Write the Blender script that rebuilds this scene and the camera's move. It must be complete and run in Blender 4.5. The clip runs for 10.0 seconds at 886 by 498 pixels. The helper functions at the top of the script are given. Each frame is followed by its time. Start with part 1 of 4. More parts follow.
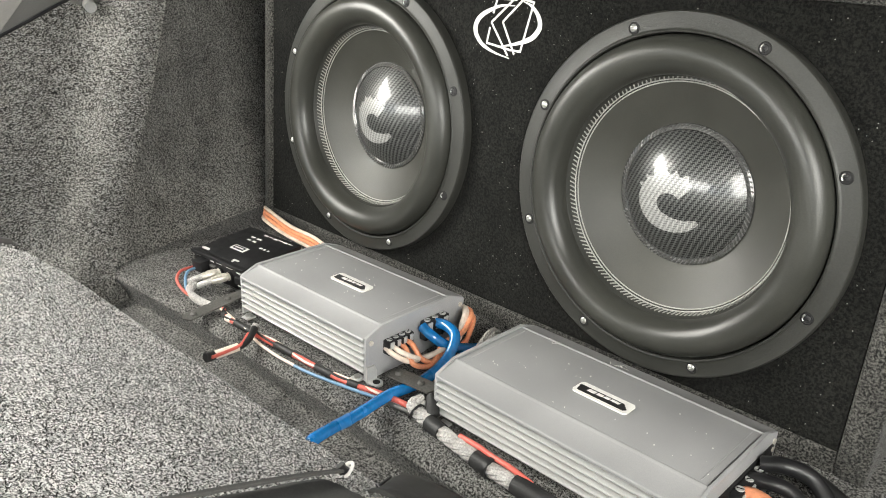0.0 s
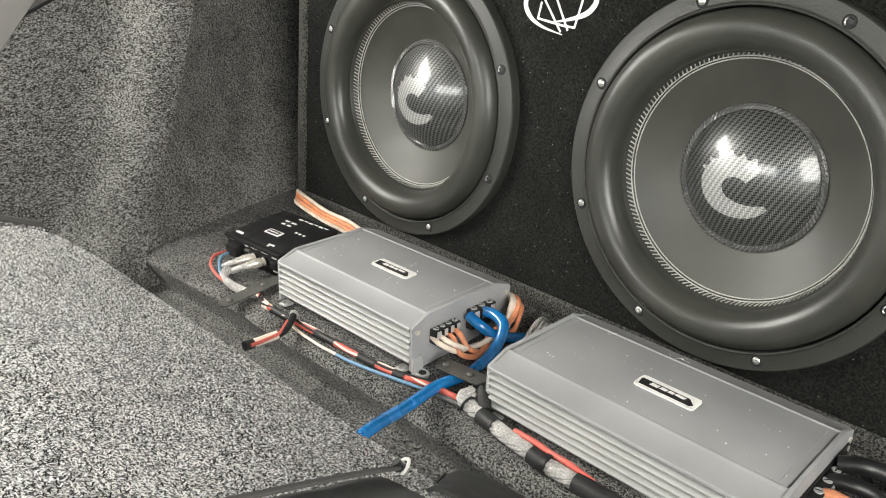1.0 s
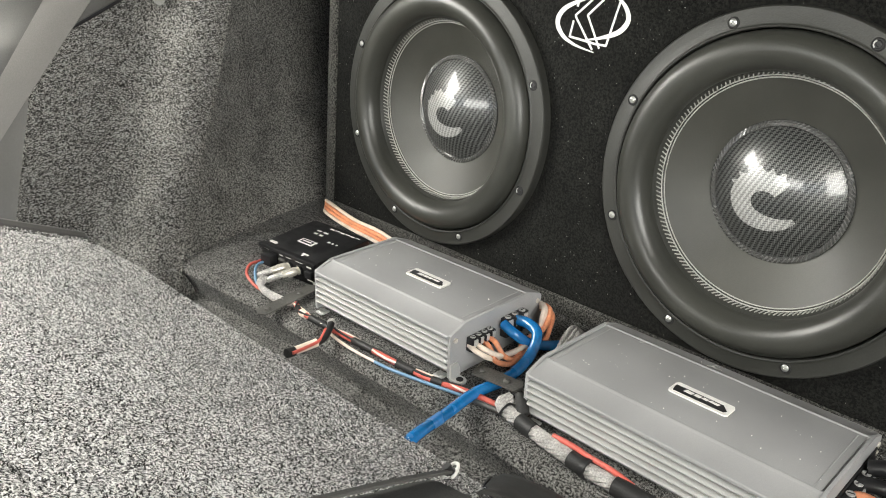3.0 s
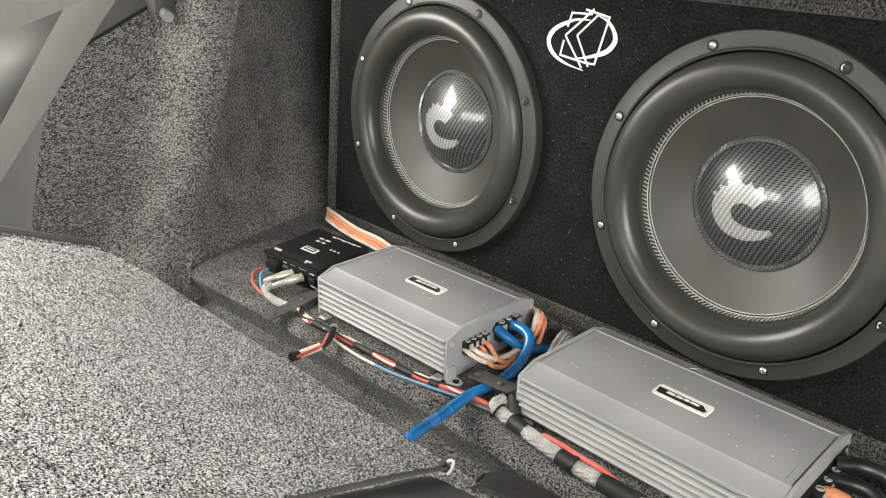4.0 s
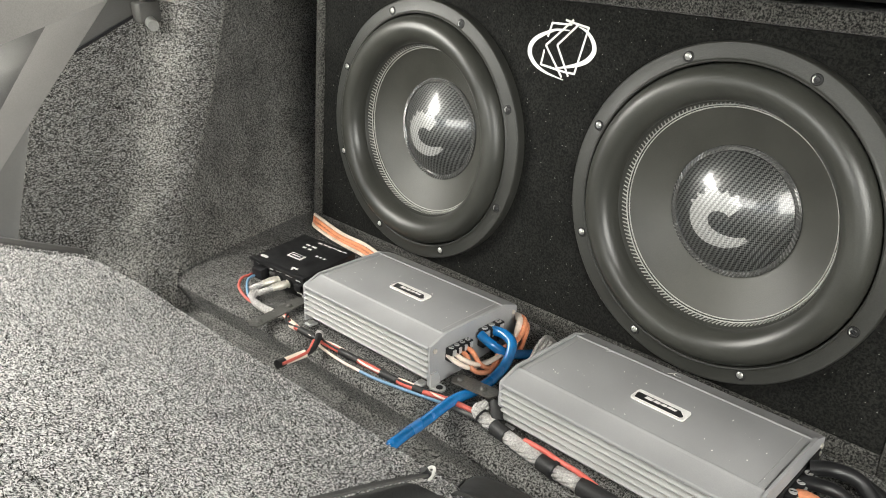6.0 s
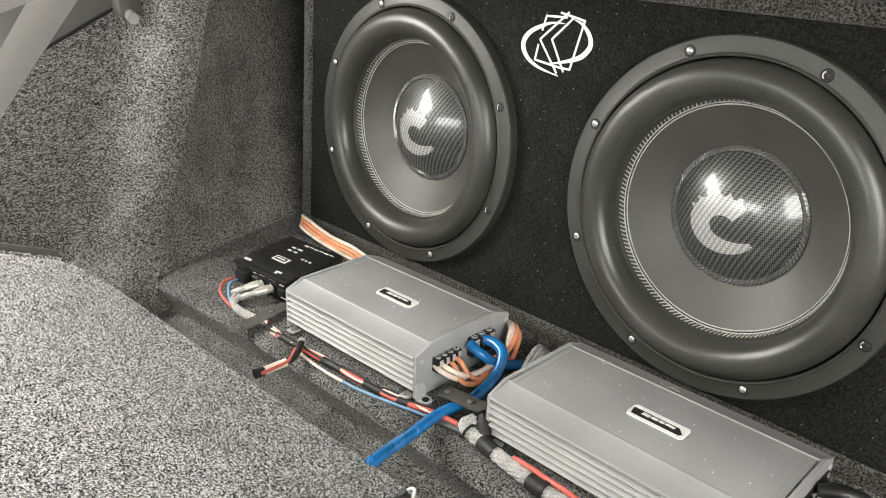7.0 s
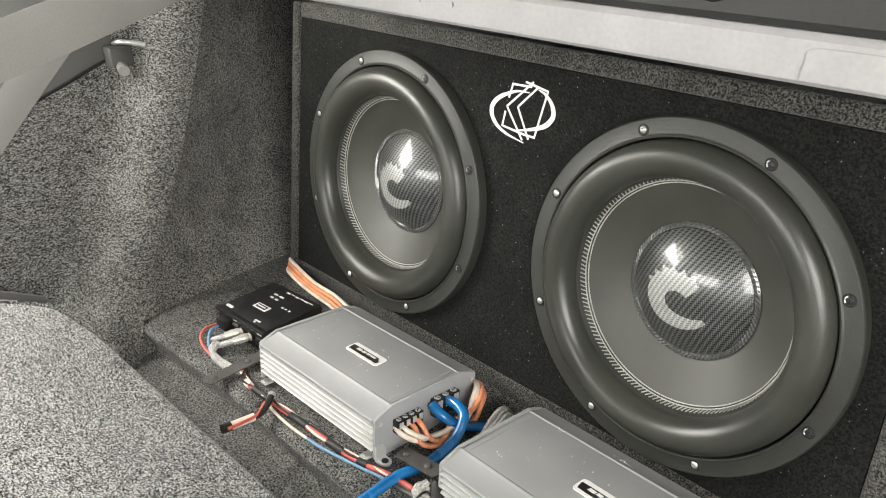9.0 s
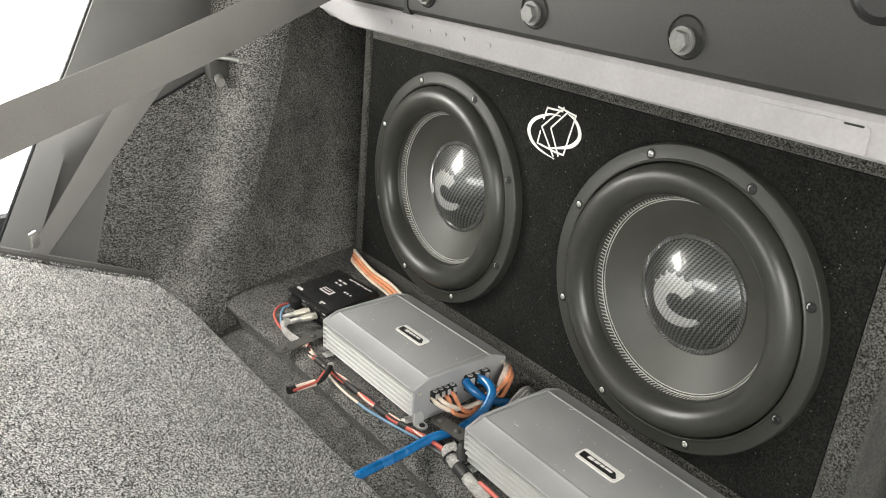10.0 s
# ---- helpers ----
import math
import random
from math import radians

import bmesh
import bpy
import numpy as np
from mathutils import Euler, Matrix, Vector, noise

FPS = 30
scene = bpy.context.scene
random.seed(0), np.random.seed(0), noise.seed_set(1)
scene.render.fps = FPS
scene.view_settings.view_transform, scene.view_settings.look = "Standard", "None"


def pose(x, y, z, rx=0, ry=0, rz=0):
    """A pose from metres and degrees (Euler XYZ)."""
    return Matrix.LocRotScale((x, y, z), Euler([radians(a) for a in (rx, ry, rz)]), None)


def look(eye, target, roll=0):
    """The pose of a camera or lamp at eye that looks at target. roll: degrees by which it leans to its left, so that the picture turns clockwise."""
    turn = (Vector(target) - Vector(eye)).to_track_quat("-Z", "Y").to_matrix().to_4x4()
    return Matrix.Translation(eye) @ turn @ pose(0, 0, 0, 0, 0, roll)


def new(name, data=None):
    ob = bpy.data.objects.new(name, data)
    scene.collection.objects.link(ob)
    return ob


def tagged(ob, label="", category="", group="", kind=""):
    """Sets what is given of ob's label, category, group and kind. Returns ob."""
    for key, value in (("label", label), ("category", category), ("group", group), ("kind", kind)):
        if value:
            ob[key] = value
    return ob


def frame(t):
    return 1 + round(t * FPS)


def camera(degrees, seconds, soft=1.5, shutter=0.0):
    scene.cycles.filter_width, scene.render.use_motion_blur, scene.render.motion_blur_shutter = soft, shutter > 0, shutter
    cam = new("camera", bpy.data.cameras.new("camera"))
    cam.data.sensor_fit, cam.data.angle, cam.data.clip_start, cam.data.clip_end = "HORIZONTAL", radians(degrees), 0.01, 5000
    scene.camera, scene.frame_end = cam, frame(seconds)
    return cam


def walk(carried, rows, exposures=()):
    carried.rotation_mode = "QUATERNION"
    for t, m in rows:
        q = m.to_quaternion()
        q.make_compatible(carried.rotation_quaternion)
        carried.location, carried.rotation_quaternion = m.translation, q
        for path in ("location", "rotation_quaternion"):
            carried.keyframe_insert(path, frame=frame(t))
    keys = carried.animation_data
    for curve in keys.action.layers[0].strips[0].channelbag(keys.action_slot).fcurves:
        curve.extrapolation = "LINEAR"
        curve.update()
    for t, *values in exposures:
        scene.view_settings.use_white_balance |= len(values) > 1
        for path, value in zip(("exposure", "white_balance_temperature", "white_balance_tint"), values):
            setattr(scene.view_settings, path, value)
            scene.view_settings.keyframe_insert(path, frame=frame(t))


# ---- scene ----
cam = camera(58.6, 10.0, soft=1.0)
PATH = [
    (0, (0.306, -0.589, 0.252), (-0.959, 0.71, -0.591), -0.6),
    (0.5, (0.286, -0.592, 0.247), (-0.987, 0.686, -0.617), -0.6),
    (1, (0.261, -0.592, 0.239), (-1.015, 0.674, -0.638), -0.7),
    (1.5, (0.236, -0.592, 0.23), (-1.042, 0.674, -0.644), -0.7),
    (2, (0.228, -0.592, 0.229), (-1.05, 0.673, -0.647), -0.7),
    (2.5, (0.237, -0.61, 0.242), (-1.043, 0.656, -0.629), -0.7),
    (4, (0.277, -0.649, 0.282), (-1.005, 0.616, -0.587), -0.9),
    (4.5, (0.285, -0.655, 0.296), (-0.998, 0.611, -0.572), -0.9),
    (5, (0.29, -0.654, 0.302), (-0.991, 0.614, -0.566), -1.0),
    (6.5, (0.284, -0.632, 0.289), (-0.98, 0.647, -0.586), -0.9),
    (7, (0.272, -0.607, 0.281), (-1.002, 0.663, -0.592), -0.8),
    (7.5, (0.253, -0.571, 0.271), (-1.027, 0.692, -0.604), -0.9),
    (8, (0.242, -0.54, 0.27), (-1.042, 0.719, -0.606), -0.9),
    (8.5, (0.269, -0.542, 0.289), (-1.031, 0.704, -0.58), -0.8),
    (9, (0.309, -0.549, 0.337), (-1.025, 0.669, -0.522), -0.8),
    (9.5, (0.37, -0.568, 0.366), (-1.025, 0.584, -0.487), -0.7),
    (10, (0.423, -0.596, 0.394), (-1.027, 0.476, -0.47), -0.7),
]
walk(cam, [(t, look(eye, target, roll)) for t, eye, target, roll in PATH],
     exposures=[(0.0, 0.20), (1.5, 0.0), (2.7, 0.0), (4.5, -0.03), (7.0, 0.06), (8.0, 0.14), (8.5, 0.20), (9.0, 0.08), (9.5, 0.03), (10.0, -0.20)])

# ---- world, lights, exposure ----
world = bpy.data.worlds.new("sky")
scene.world = world
world.use_nodes = True
sky = world.node_tree.nodes.new("ShaderNodeTexSky")
sky.sky_type, sky.sun_disc = "NISHITA", False
sky.sun_elevation, sky.sun_rotation = radians(48), radians(200)
background = world.node_tree.nodes["Background"]
background.inputs["Strength"].default_value = 0.15
world.node_tree.links.new(sky.outputs["Color"], background.inputs["Color"])
sun = new("sun", bpy.data.lights.new("sun", "SUN"))
sun.data.energy, sun.data.angle, sun.data.color = 1.0, radians(12), (1.0, 0.97, 0.92)
sun.matrix_world = look((-0.6, -1.0, 1.8), (0, 0, 0))



def window_light(name, eye, target, wide, high, watts, colour=(1.0, 0.978, 0.895)):
    """Daylight that comes in through one opening of the car."""
    lamp = new(name, bpy.data.lights.new(name, "AREA"))
    lamp.data.shape, lamp.data.size, lamp.data.size_y = "RECTANGLE", wide, high
    lamp.data.energy, lamp.data.color = watts, colour
    lamp.matrix_world = look(eye, target)
    return lamp


window_light("daylight_rear_window", (-0.1, 0.30, 0.66), (-0.15, -0.55, -0.1), 1.0, 0.40, 15.0)
window_light("daylight_left_window", (-0.93, -0.60, 0.42), (-0.1, -0.30, -0.1), 0.55, 0.32, 15.0)
window_light("daylight_right_door", (0.93, -0.72, 0.40), (-0.35, -0.40, -0.05), 0.62, 0.55, 18.0)
window_light("daylight_windscreen", (0.0, -2.0, 0.55), (0.0, 0.0, 0.0), 1.2, 0.40, 19.0)

# ---- materials ----


def material(name, colour, rough=0.5, metal=0.0, fine=(0, 0.0), stain=(0, 0.0), bump=0.0, coat=0.0, spread=0.0):
    """A surface with fine grain and broad stains: (scale, share) each; bump in metres; spread: lightness that differs from piece to piece."""
    m = bpy.data.materials.new(name)
    m.use_nodes = True
    nodes, links = m.node_tree.nodes, m.node_tree.links
    shader = nodes["Principled BSDF"]
    shader.inputs["Roughness"].default_value, shader.inputs["Metallic"].default_value = rough, metal
    shader.inputs["Coat Weight"].default_value = coat
    shader.inputs["Coat Roughness"].default_value = 0.08
    where = nodes.new("ShaderNodeTexCoord")
    value = None
    for scale, share in (fine, stain):
        if not scale:
            continue
        grain = nodes.new("ShaderNodeTexNoise")
        grain.inputs["Scale"].default_value, grain.inputs["Detail"].default_value = scale, 4
        links.new(where.outputs["Object"], grain.inputs["Vector"])
        span = nodes.new("ShaderNodeMapRange")
        span.inputs["From Min"].default_value, span.inputs["From Max"].default_value = 0.3, 0.7
        span.inputs["To Min"].default_value, span.inputs["To Max"].default_value = 1 - share, 1 + share
        links.new(grain.outputs["Fac"], span.inputs["Value"])
        if value is None:
            value = span.outputs["Result"]
            if bump:
                relief = nodes.new("ShaderNodeBump")
                relief.inputs["Distance"].default_value, relief.inputs["Strength"].default_value = bump, 0.6
                links.new(grain.outputs["Fac"], relief.inputs["Height"])
                links.new(relief.outputs["Normal"], shader.inputs["Normal"])
        else:
            both = nodes.new("ShaderNodeMath")
            both.operation = "MULTIPLY"
            links.new(value, both.inputs[0])
            links.new(span.outputs["Result"], both.inputs[1])
            value = both.outputs["Value"]
            rougher = nodes.new("ShaderNodeMath")
            rougher.operation = "MULTIPLY"
            rougher.inputs[1].default_value = rough
            links.new(span.outputs["Result"], rougher.inputs[0])
            links.new(rougher.outputs["Value"], shader.inputs["Roughness"])
    if value is None:
        shader.inputs["Base Color"].default_value = (*colour, 1)
    else:
        tint = nodes.new("ShaderNodeVectorMath")
        tint.operation = "SCALE"
        tint.inputs[0].default_value = colour
        links.new(value, tint.inputs["Scale"])
        links.new(tint.outputs["Vector"], shader.inputs["Base Color"])
    return m


def carpet(name, dark, light, scale=430.0, lo=0.40, hi=0.62, lint=0.0, bump=0.0022, mottle=0.25, sheen=0.15):
    """Needle-felt carpet: dark and light fibres mixed, matted in patches, with lint on it."""
    m = bpy.data.materials.new(name)
    m.use_nodes = True
    nodes, links = m.node_tree.nodes, m.node_tree.links
    shader = nodes["Principled BSDF"]
    shader.inputs["Roughness"].default_value = 0.95
    shader.inputs["Specular IOR Level"].default_value = 0.15
    shader.inputs["Sheen Weight"].default_value = sheen
    shader.inputs["Sheen Roughness"].default_value = 0.5
    where = nodes.new("ShaderNodeTexCoord")
    warp = nodes.new("ShaderNodeTexNoise")
    warp.inputs["Scale"].default_value = 90
    links.new(where.outputs["Object"], warp.inputs["Vector"])
    bend = nodes.new("ShaderNodeVectorMath")
    bend.operation = "MULTIPLY_ADD"
    bend.inputs[1].default_value = (0.0035, 0.0035, 0.0035)
    links.new(warp.outputs["Color"], bend.inputs[0])
    links.new(where.outputs["Object"], bend.inputs[2])
    fibre = nodes.new("ShaderNodeTexNoise")
    fibre.inputs["Scale"].default_value, fibre.inputs["Detail"].default_value, fibre.inputs["Roughness"].default_value = scale, 3, 0.65
    links.new(bend.outputs["Vector"], fibre.inputs["Vector"])
    ramp = nodes.new("ShaderNodeValToRGB")
    ramp.color_ramp.elements[0].position, ramp.color_ramp.elements[0].color = lo, (*dark, 1)
    ramp.color_ramp.elements[1].position, ramp.color_ramp.elements[1].color = hi, (*light, 1)
    links.new(fibre.outputs["Fac"], ramp.inputs["Fac"])
    patch = nodes.new("ShaderNodeTexNoise")
    patch.inputs["Scale"].default_value, patch.inputs["Detail"].default_value = 22, 3
    links.new(where.outputs["Object"], patch.inputs["Vector"])
    span = nodes.new("ShaderNodeMapRange")
    span.inputs["From Min"].default_value, span.inputs["From Max"].default_value = 0.3, 0.7
    span.inputs["To Min"].default_value, span.inputs["To Max"].default_value = 1 - mottle, 1 + mottle
    links.new(patch.outputs["Fac"], span.inputs["Value"])
    shade = nodes.new("ShaderNodeVectorMath")
    shade.operation = "SCALE"
    links.new(ramp.outputs["Color"], shade.inputs[0])
    links.new(span.outputs["Result"], shade.inputs["Scale"])
    colour = shade.outputs["Vector"]
    if lint:
        spots = nodes.new("ShaderNodeTexVoronoi")
        spots.inputs["Scale"].default_value = 190
        links.new(bend.outputs["Vector"], spots.inputs["Vector"])
        near = nodes.new("ShaderNodeMath")
        near.operation = "LESS_THAN"
        near.inputs[1].default_value = 0.08
        links.new(spots.outputs["Distance"], near.inputs[0])
        pick = nodes.new("ShaderNodeSeparateColor")
        links.new(spots.outputs["Color"], pick.inputs["Color"])
        some = nodes.new("ShaderNodeMath")
        some.operation = "LESS_THAN"
        some.inputs[1].default_value = lint
        links.new(pick.outputs["Red"], some.inputs[0])
        both = nodes.new("ShaderNodeMath")
        both.operation = "MULTIPLY"
        links.new(near.outputs["Value"], both.inputs[0])
        links.new(some.outputs["Value"], both.inputs[1])
        mix = nodes.new("ShaderNodeMix")
        mix.data_type = "RGBA"
        mix.inputs["B"].default_value = (0.3, 0.295, 0.275, 1)
        links.new(both.outputs["Value"], mix.inputs["Factor"])
        links.new(colour, mix.inputs["A"])
        colour = mix.outputs["Result"]
    links.new(colour, shader.inputs["Base Color"])
    relief = nodes.new("ShaderNodeBump")
    relief.inputs["Distance"].default_value, relief.inputs["Strength"].default_value = bump, 0.8
    links.new(fibre.outputs["Fac"], relief.inputs["Height"])
    links.new(relief.outputs["Normal"], shader.inputs["Normal"])
    return m


def carbon_weave(name, dark=(0.008, 0.008, 0.009), light=(0.22, 0.225, 0.218), metal=0.55):
    """Lacquered carbon twill: threads of two directions that cross in steps."""
    m = bpy.data.materials.new(name)
    m.use_nodes = True
    nodes, links = m.node_tree.nodes, m.node_tree.links
    shader = nodes["Principled BSDF"]
    where = nodes.new("ShaderNodeTexCoord")
    axes = nodes.new("ShaderNodeSeparateXYZ")
    links.new(where.outputs["Object"], axes.inputs["Vector"])

    def calc(kind, a, b=0.0):
        node = nodes.new("ShaderNodeMath")
        node.operation = kind
        for k, v in enumerate((a, b)):
            if isinstance(v, (int, float)):
                node.inputs[k].default_value = v
            else:
                links.new(v, node.inputs[k])
        return node.outputs["Value"]

    u, v = calc("MULTIPLY", axes.outputs["X"], 820.0), calc("MULTIPLY", axes.outputs["Z"], 400.0)
    step = calc("FLOORED_MODULO", calc("SUBTRACT", calc("FLOOR", u), calc("FLOOR", v)), 4.0)
    over = calc("LESS_THAN", step, 1.5)
    hump_u = calc("ABSOLUTE", calc("SUBTRACT", calc("FRACT", u), 0.5))
    hump_v = calc("ABSOLUTE", calc("SUBTRACT", calc("FRACT", v), 0.5))
    height = calc("ADD", calc("MULTIPLY", over, calc("SUBTRACT", 0.6, hump_u)), calc("MULTIPLY", calc("SUBTRACT", 1.0, over), calc("SUBTRACT", 0.35, hump_v)))
    ramp = nodes.new("ShaderNodeValToRGB")
    ramp.color_ramp.elements[0].position, ramp.color_ramp.elements[0].color = 0.05, (*dark, 1)
    ramp.color_ramp.elements[1].position, ramp.color_ramp.elements[1].color = 0.6, (*light, 1)
    links.new(height, ramp.inputs["Fac"])
    links.new(ramp.outputs["Color"], shader.inputs["Base Color"])
    shader.inputs["Roughness"].default_value = 0.38
    shader.inputs["Metallic"].default_value = metal
    shader.inputs["Coat Weight"].default_value, shader.inputs["Coat Roughness"].default_value = 0.9, 0.12
    relief = nodes.new("ShaderNodeBump")
    relief.inputs["Distance"].default_value, relief.inputs["Strength"].default_value = 0.0004, 0.4
    links.new(height, relief.inputs["Height"])
    links.new(relief.outputs["Normal"], shader.inputs["Normal"])
    return m


SEAT_CARPET = carpet("grey_heather_carpet", (0.012, 0.0115, 0.011), (0.80, 0.785, 0.765), scale=560, lo=0.42, hi=0.59, mottle=0.14)
LINER_CARPET = carpet("grey_liner_carpet", (0.006, 0.006, 0.0055), (0.42, 0.412, 0.385), scale=500, lo=0.41, hi=0.62, mottle=0.28)
FLOOR_CARPET = carpet("dark_floor_carpet", (0.006, 0.006, 0.0055), (0.30, 0.295, 0.28), scale=520, lo=0.41, hi=0.62, mottle=0.28)
BOX_CARPET = carpet("charcoal_box_carpet", (0.006, 0.006, 0.0055), (0.125, 0.122, 0.112), scale=520, lo=0.41, hi=0.64, lint=0.05)
BAFFLE_FELT = carpet("black_baffle_felt", (0.003, 0.003, 0.003), (0.0150, 0.0150, 0.0130), lint=0.42, bump=0.001, sheen=0.03)
RUBBER = material("black_surround_rubber", (0.036, 0.0365, 0.0315), 0.34, fine=(900, 0.12), stain=(14, 0.2), bump=0.0002)
GASKET = material("dark_grey_gasket", (0.030, 0.0305, 0.0268), 0.48, fine=(700, 0.12), stain=(20, 0.12), bump=0.0003)
CONE = material("charcoal_cone_fabric", (0.050, 0.0497, 0.0425), 0.42, fine=(1200, 0.15), stain=(18, 0.15), bump=0.0003)
SEWN = material("dull_grey_thread", (0.34, 0.34, 0.315), 0.5, fine=(900, 0.3), stain=(25, 0.35))
THREAD = material("pale_grey_thread", (0.42, 0.42, 0.39), 0.5, fine=(900, 0.25))
CARBON = carbon_weave("carbon_twill")
CORD = material("grey_cap_cord", (0.085, 0.085, 0.082), 0.25, fine=(900, 0.3), stain=(60, 0.4), coat=0.8)
EMBLEM = carbon_weave("pale_grey_emblem_weave", (0.17, 0.17, 0.165), (0.62, 0.62, 0.60), 0.2)
LACQUER = material("gloss_black_lacquer", (0.06, 0.06, 0.058), 0.2, fine=(300, 0.2), coat=1.0)
STEEL = material("bright_screw_steel", (0.56, 0.56, 0.54), 0.3, 0.75, fine=(600, 0.12))
HOLE = material("screw_recess_black", (0.008, 0.008, 0.008), 0.7, fine=(500, 0.2))
WHITE_VINYL = material("white_vinyl", (0.78, 0.77, 0.74), 0.5, fine=(400, 0.06), stain=(60, 0.06))
AMP_GREY = material("satin_silver_grey_paint", (0.310, 0.310, 0.312), 0.50, 0.12, fine=(1500, 0.06), stain=(16, 0.07), bump=0.0001)
AMP_LIGHT = material("brushed_silver_aluminium", (0.62, 0.62, 0.61), 0.30, 0.4, fine=(900, 0.08), stain=(20, 0.06))
AMP_END = material("grey_end_plate_paint", (0.37, 0.37, 0.375), 0.5, 0.1, fine=(1200, 0.08), stain=(25, 0.1), bump=0.0001)
BLACK_PLASTIC = material("black_moulded_plastic", (0.012, 0.012, 0.013), 0.42, fine=(800, 0.2), stain=(40, 0.2), bump=0.0001)
BLACK_METAL = material("black_powder_coat", (0.010, 0.010, 0.011), 0.5, fine=(1500, 0.3), stain=(60, 0.2), bump=0.0001)
GOLD = material("nickel_plug_metal", (0.70, 0.66, 0.59), 0.3, 0.5, fine=(500, 0.15))
BLUE = material("translucent_blue_jacket", (0.008, 0.175, 0.48), 0.25, fine=(300, 0.12), stain=(24, 0.22), bump=0.0002, coat=0.8)
LIGHT_BLUE = material("pale_blue_wire", (0.17, 0.31, 0.46), 0.4, fine=(300, 0.1))
RED = material("red_wire_jacket", (0.62, 0.13, 0.10), 0.42, fine=(300, 0.15), stain=(60, 0.15))
ORANGE = material("orange_wire_jacket", (0.80, 0.32, 0.17), 0.42, fine=(300, 0.15), stain=(60, 0.15))
CREAM = material("cream_wire_jacket", (0.82, 0.70, 0.60), 0.45, fine=(300, 0.08), stain=(60, 0.12))
TAPE = material("black_cloth_tape", (0.016, 0.016, 0.016), 0.6, fine=(700, 0.3), stain=(70, 0.25), bump=0.0004)
BRAID = material("silver_braided_sleeve", (0.46, 0.445, 0.43), 0.42, 0.15, fine=(700, 0.35), stain=(90, 0.25), bump=0.0004)
WEBBING = material("grey_belt_webbing", (0.155, 0.149, 0.139), 0.55, fine=(900, 0.10), stain=(12, 0.1), bump=0.0004)
TRIM = material("grey_cabin_plastic", (0.082, 0.080, 0.076), 0.5, fine=(1100, 0.15), stain=(9, 0.12), bump=0.0003)
DARK_PANEL = material("dark_grey_painted_panel", (0.021, 0.021, 0.0205), 0.5, fine=(600, 0.1), stain=(7, 0.18), bump=0.0002)
PRIMER = material("pale_grey_body_paint", (0.30, 0.290, 0.298), 0.42, fine=(300, 0.05), stain=(18, 0.08), bump=0.0002)
ZINC = material("dull_zinc", (0.17, 0.17, 0.165), 0.4, 0.3, fine=(600, 0.12), stain=(90, 0.2))
BRACKET = material("dark_steel_bracket", (0.105, 0.102, 0.095), 0.5, 0.2, fine=(500, 0.3), stain=(40, 0.25))
FABRIC = material("black_woven_fabric", (0.05, 0.05, 0.048), 0.75, fine=(900, 0.4), stain=(30, 0.25), bump=0.0006)
STRAP = material("smooth_black_fabric", (0.022, 0.022, 0.021), 0.6, fine=(900, 0.3), stain=(40, 0.2), bump=0.0003)
SHELL = material("car_shell_grey", (0.10, 0.10, 0.10), 0.7, fine=(50, 0.1), stain=(4, 0.1))

# ---- helpers for things and their parts ----


def finish(name, bm, mat, smooth=True, angle=35):
    bmesh.ops.recalc_face_normals(bm, faces=bm.faces)
    for face in bm.faces:
        face.smooth = smooth
    for edge in bm.edges:
        if len(edge.link_faces) == 2 and edge.calc_face_angle(0) > radians(angle):
            edge.smooth = False
    mesh = bpy.data.meshes.new(name)
    bm.to_mesh(mesh)
    bm.free()
    mesh.materials.append(mat)
    return mesh


def part(name, bm, mat, parent, label="", at=None):
    ob = new(name, bm if isinstance(bm, bpy.types.Mesh) else finish(name, bm, mat))
    ob.parent = parent
    if at is not None:
        ob.matrix_basis = at
    return tagged(ob, label)


def thing(name, m, label, category, group="", kind=""):
    return_ob = new(name)
    return_ob.empty_display_size = 0.02
    return_ob.matrix_basis = m
    return tagged(return_ob, label, category, group, kind)


def structure(name, bm, mat, label, category):
    return tagged(new(name, finish(name, bm, mat)), label, category, kind="structure")


def block(lo, hi, round_by=0.0, steps=2, into=None):
    """A box between two corners with rounded edges."""
    bm = into or bmesh.new()
    mid = [(a + b) / 2 for a, b in zip(lo, hi)]
    made = bmesh.ops.create_cube(bm, size=1, matrix=Matrix.LocRotScale(mid, None, [abs(b - a) for a, b in zip(lo, hi)]))
    if round_by:
        edges = list({e for v in made["verts"] for e in v.link_edges})
        bmesh.ops.bevel(bm, geom=edges, offset=round_by, segments=steps, profile=0.5, affect="EDGES")
    return bm


def lathe(profile, turns=96, closed=False):
    """Turns (radius, depth) pairs round the local y axis."""
    bm = bmesh.new()
    rings = []
    for k in range(turns):
        a = 2 * math.pi * k / turns
        rings.append([bm.verts.new((r * math.cos(a), y, r * math.sin(a))) for r, y in profile])
    n = len(profile)
    for k in range(turns):
        one, two = rings[k], rings[(k + 1) % turns]
        for j in range(n if closed else n - 1):
            i = (j + 1) % n
            bm.faces.new((one[j], one[i], two[i], two[j]))
    bmesh.ops.remove_doubles(bm, verts=bm.verts, dist=1e-6)
    return bm


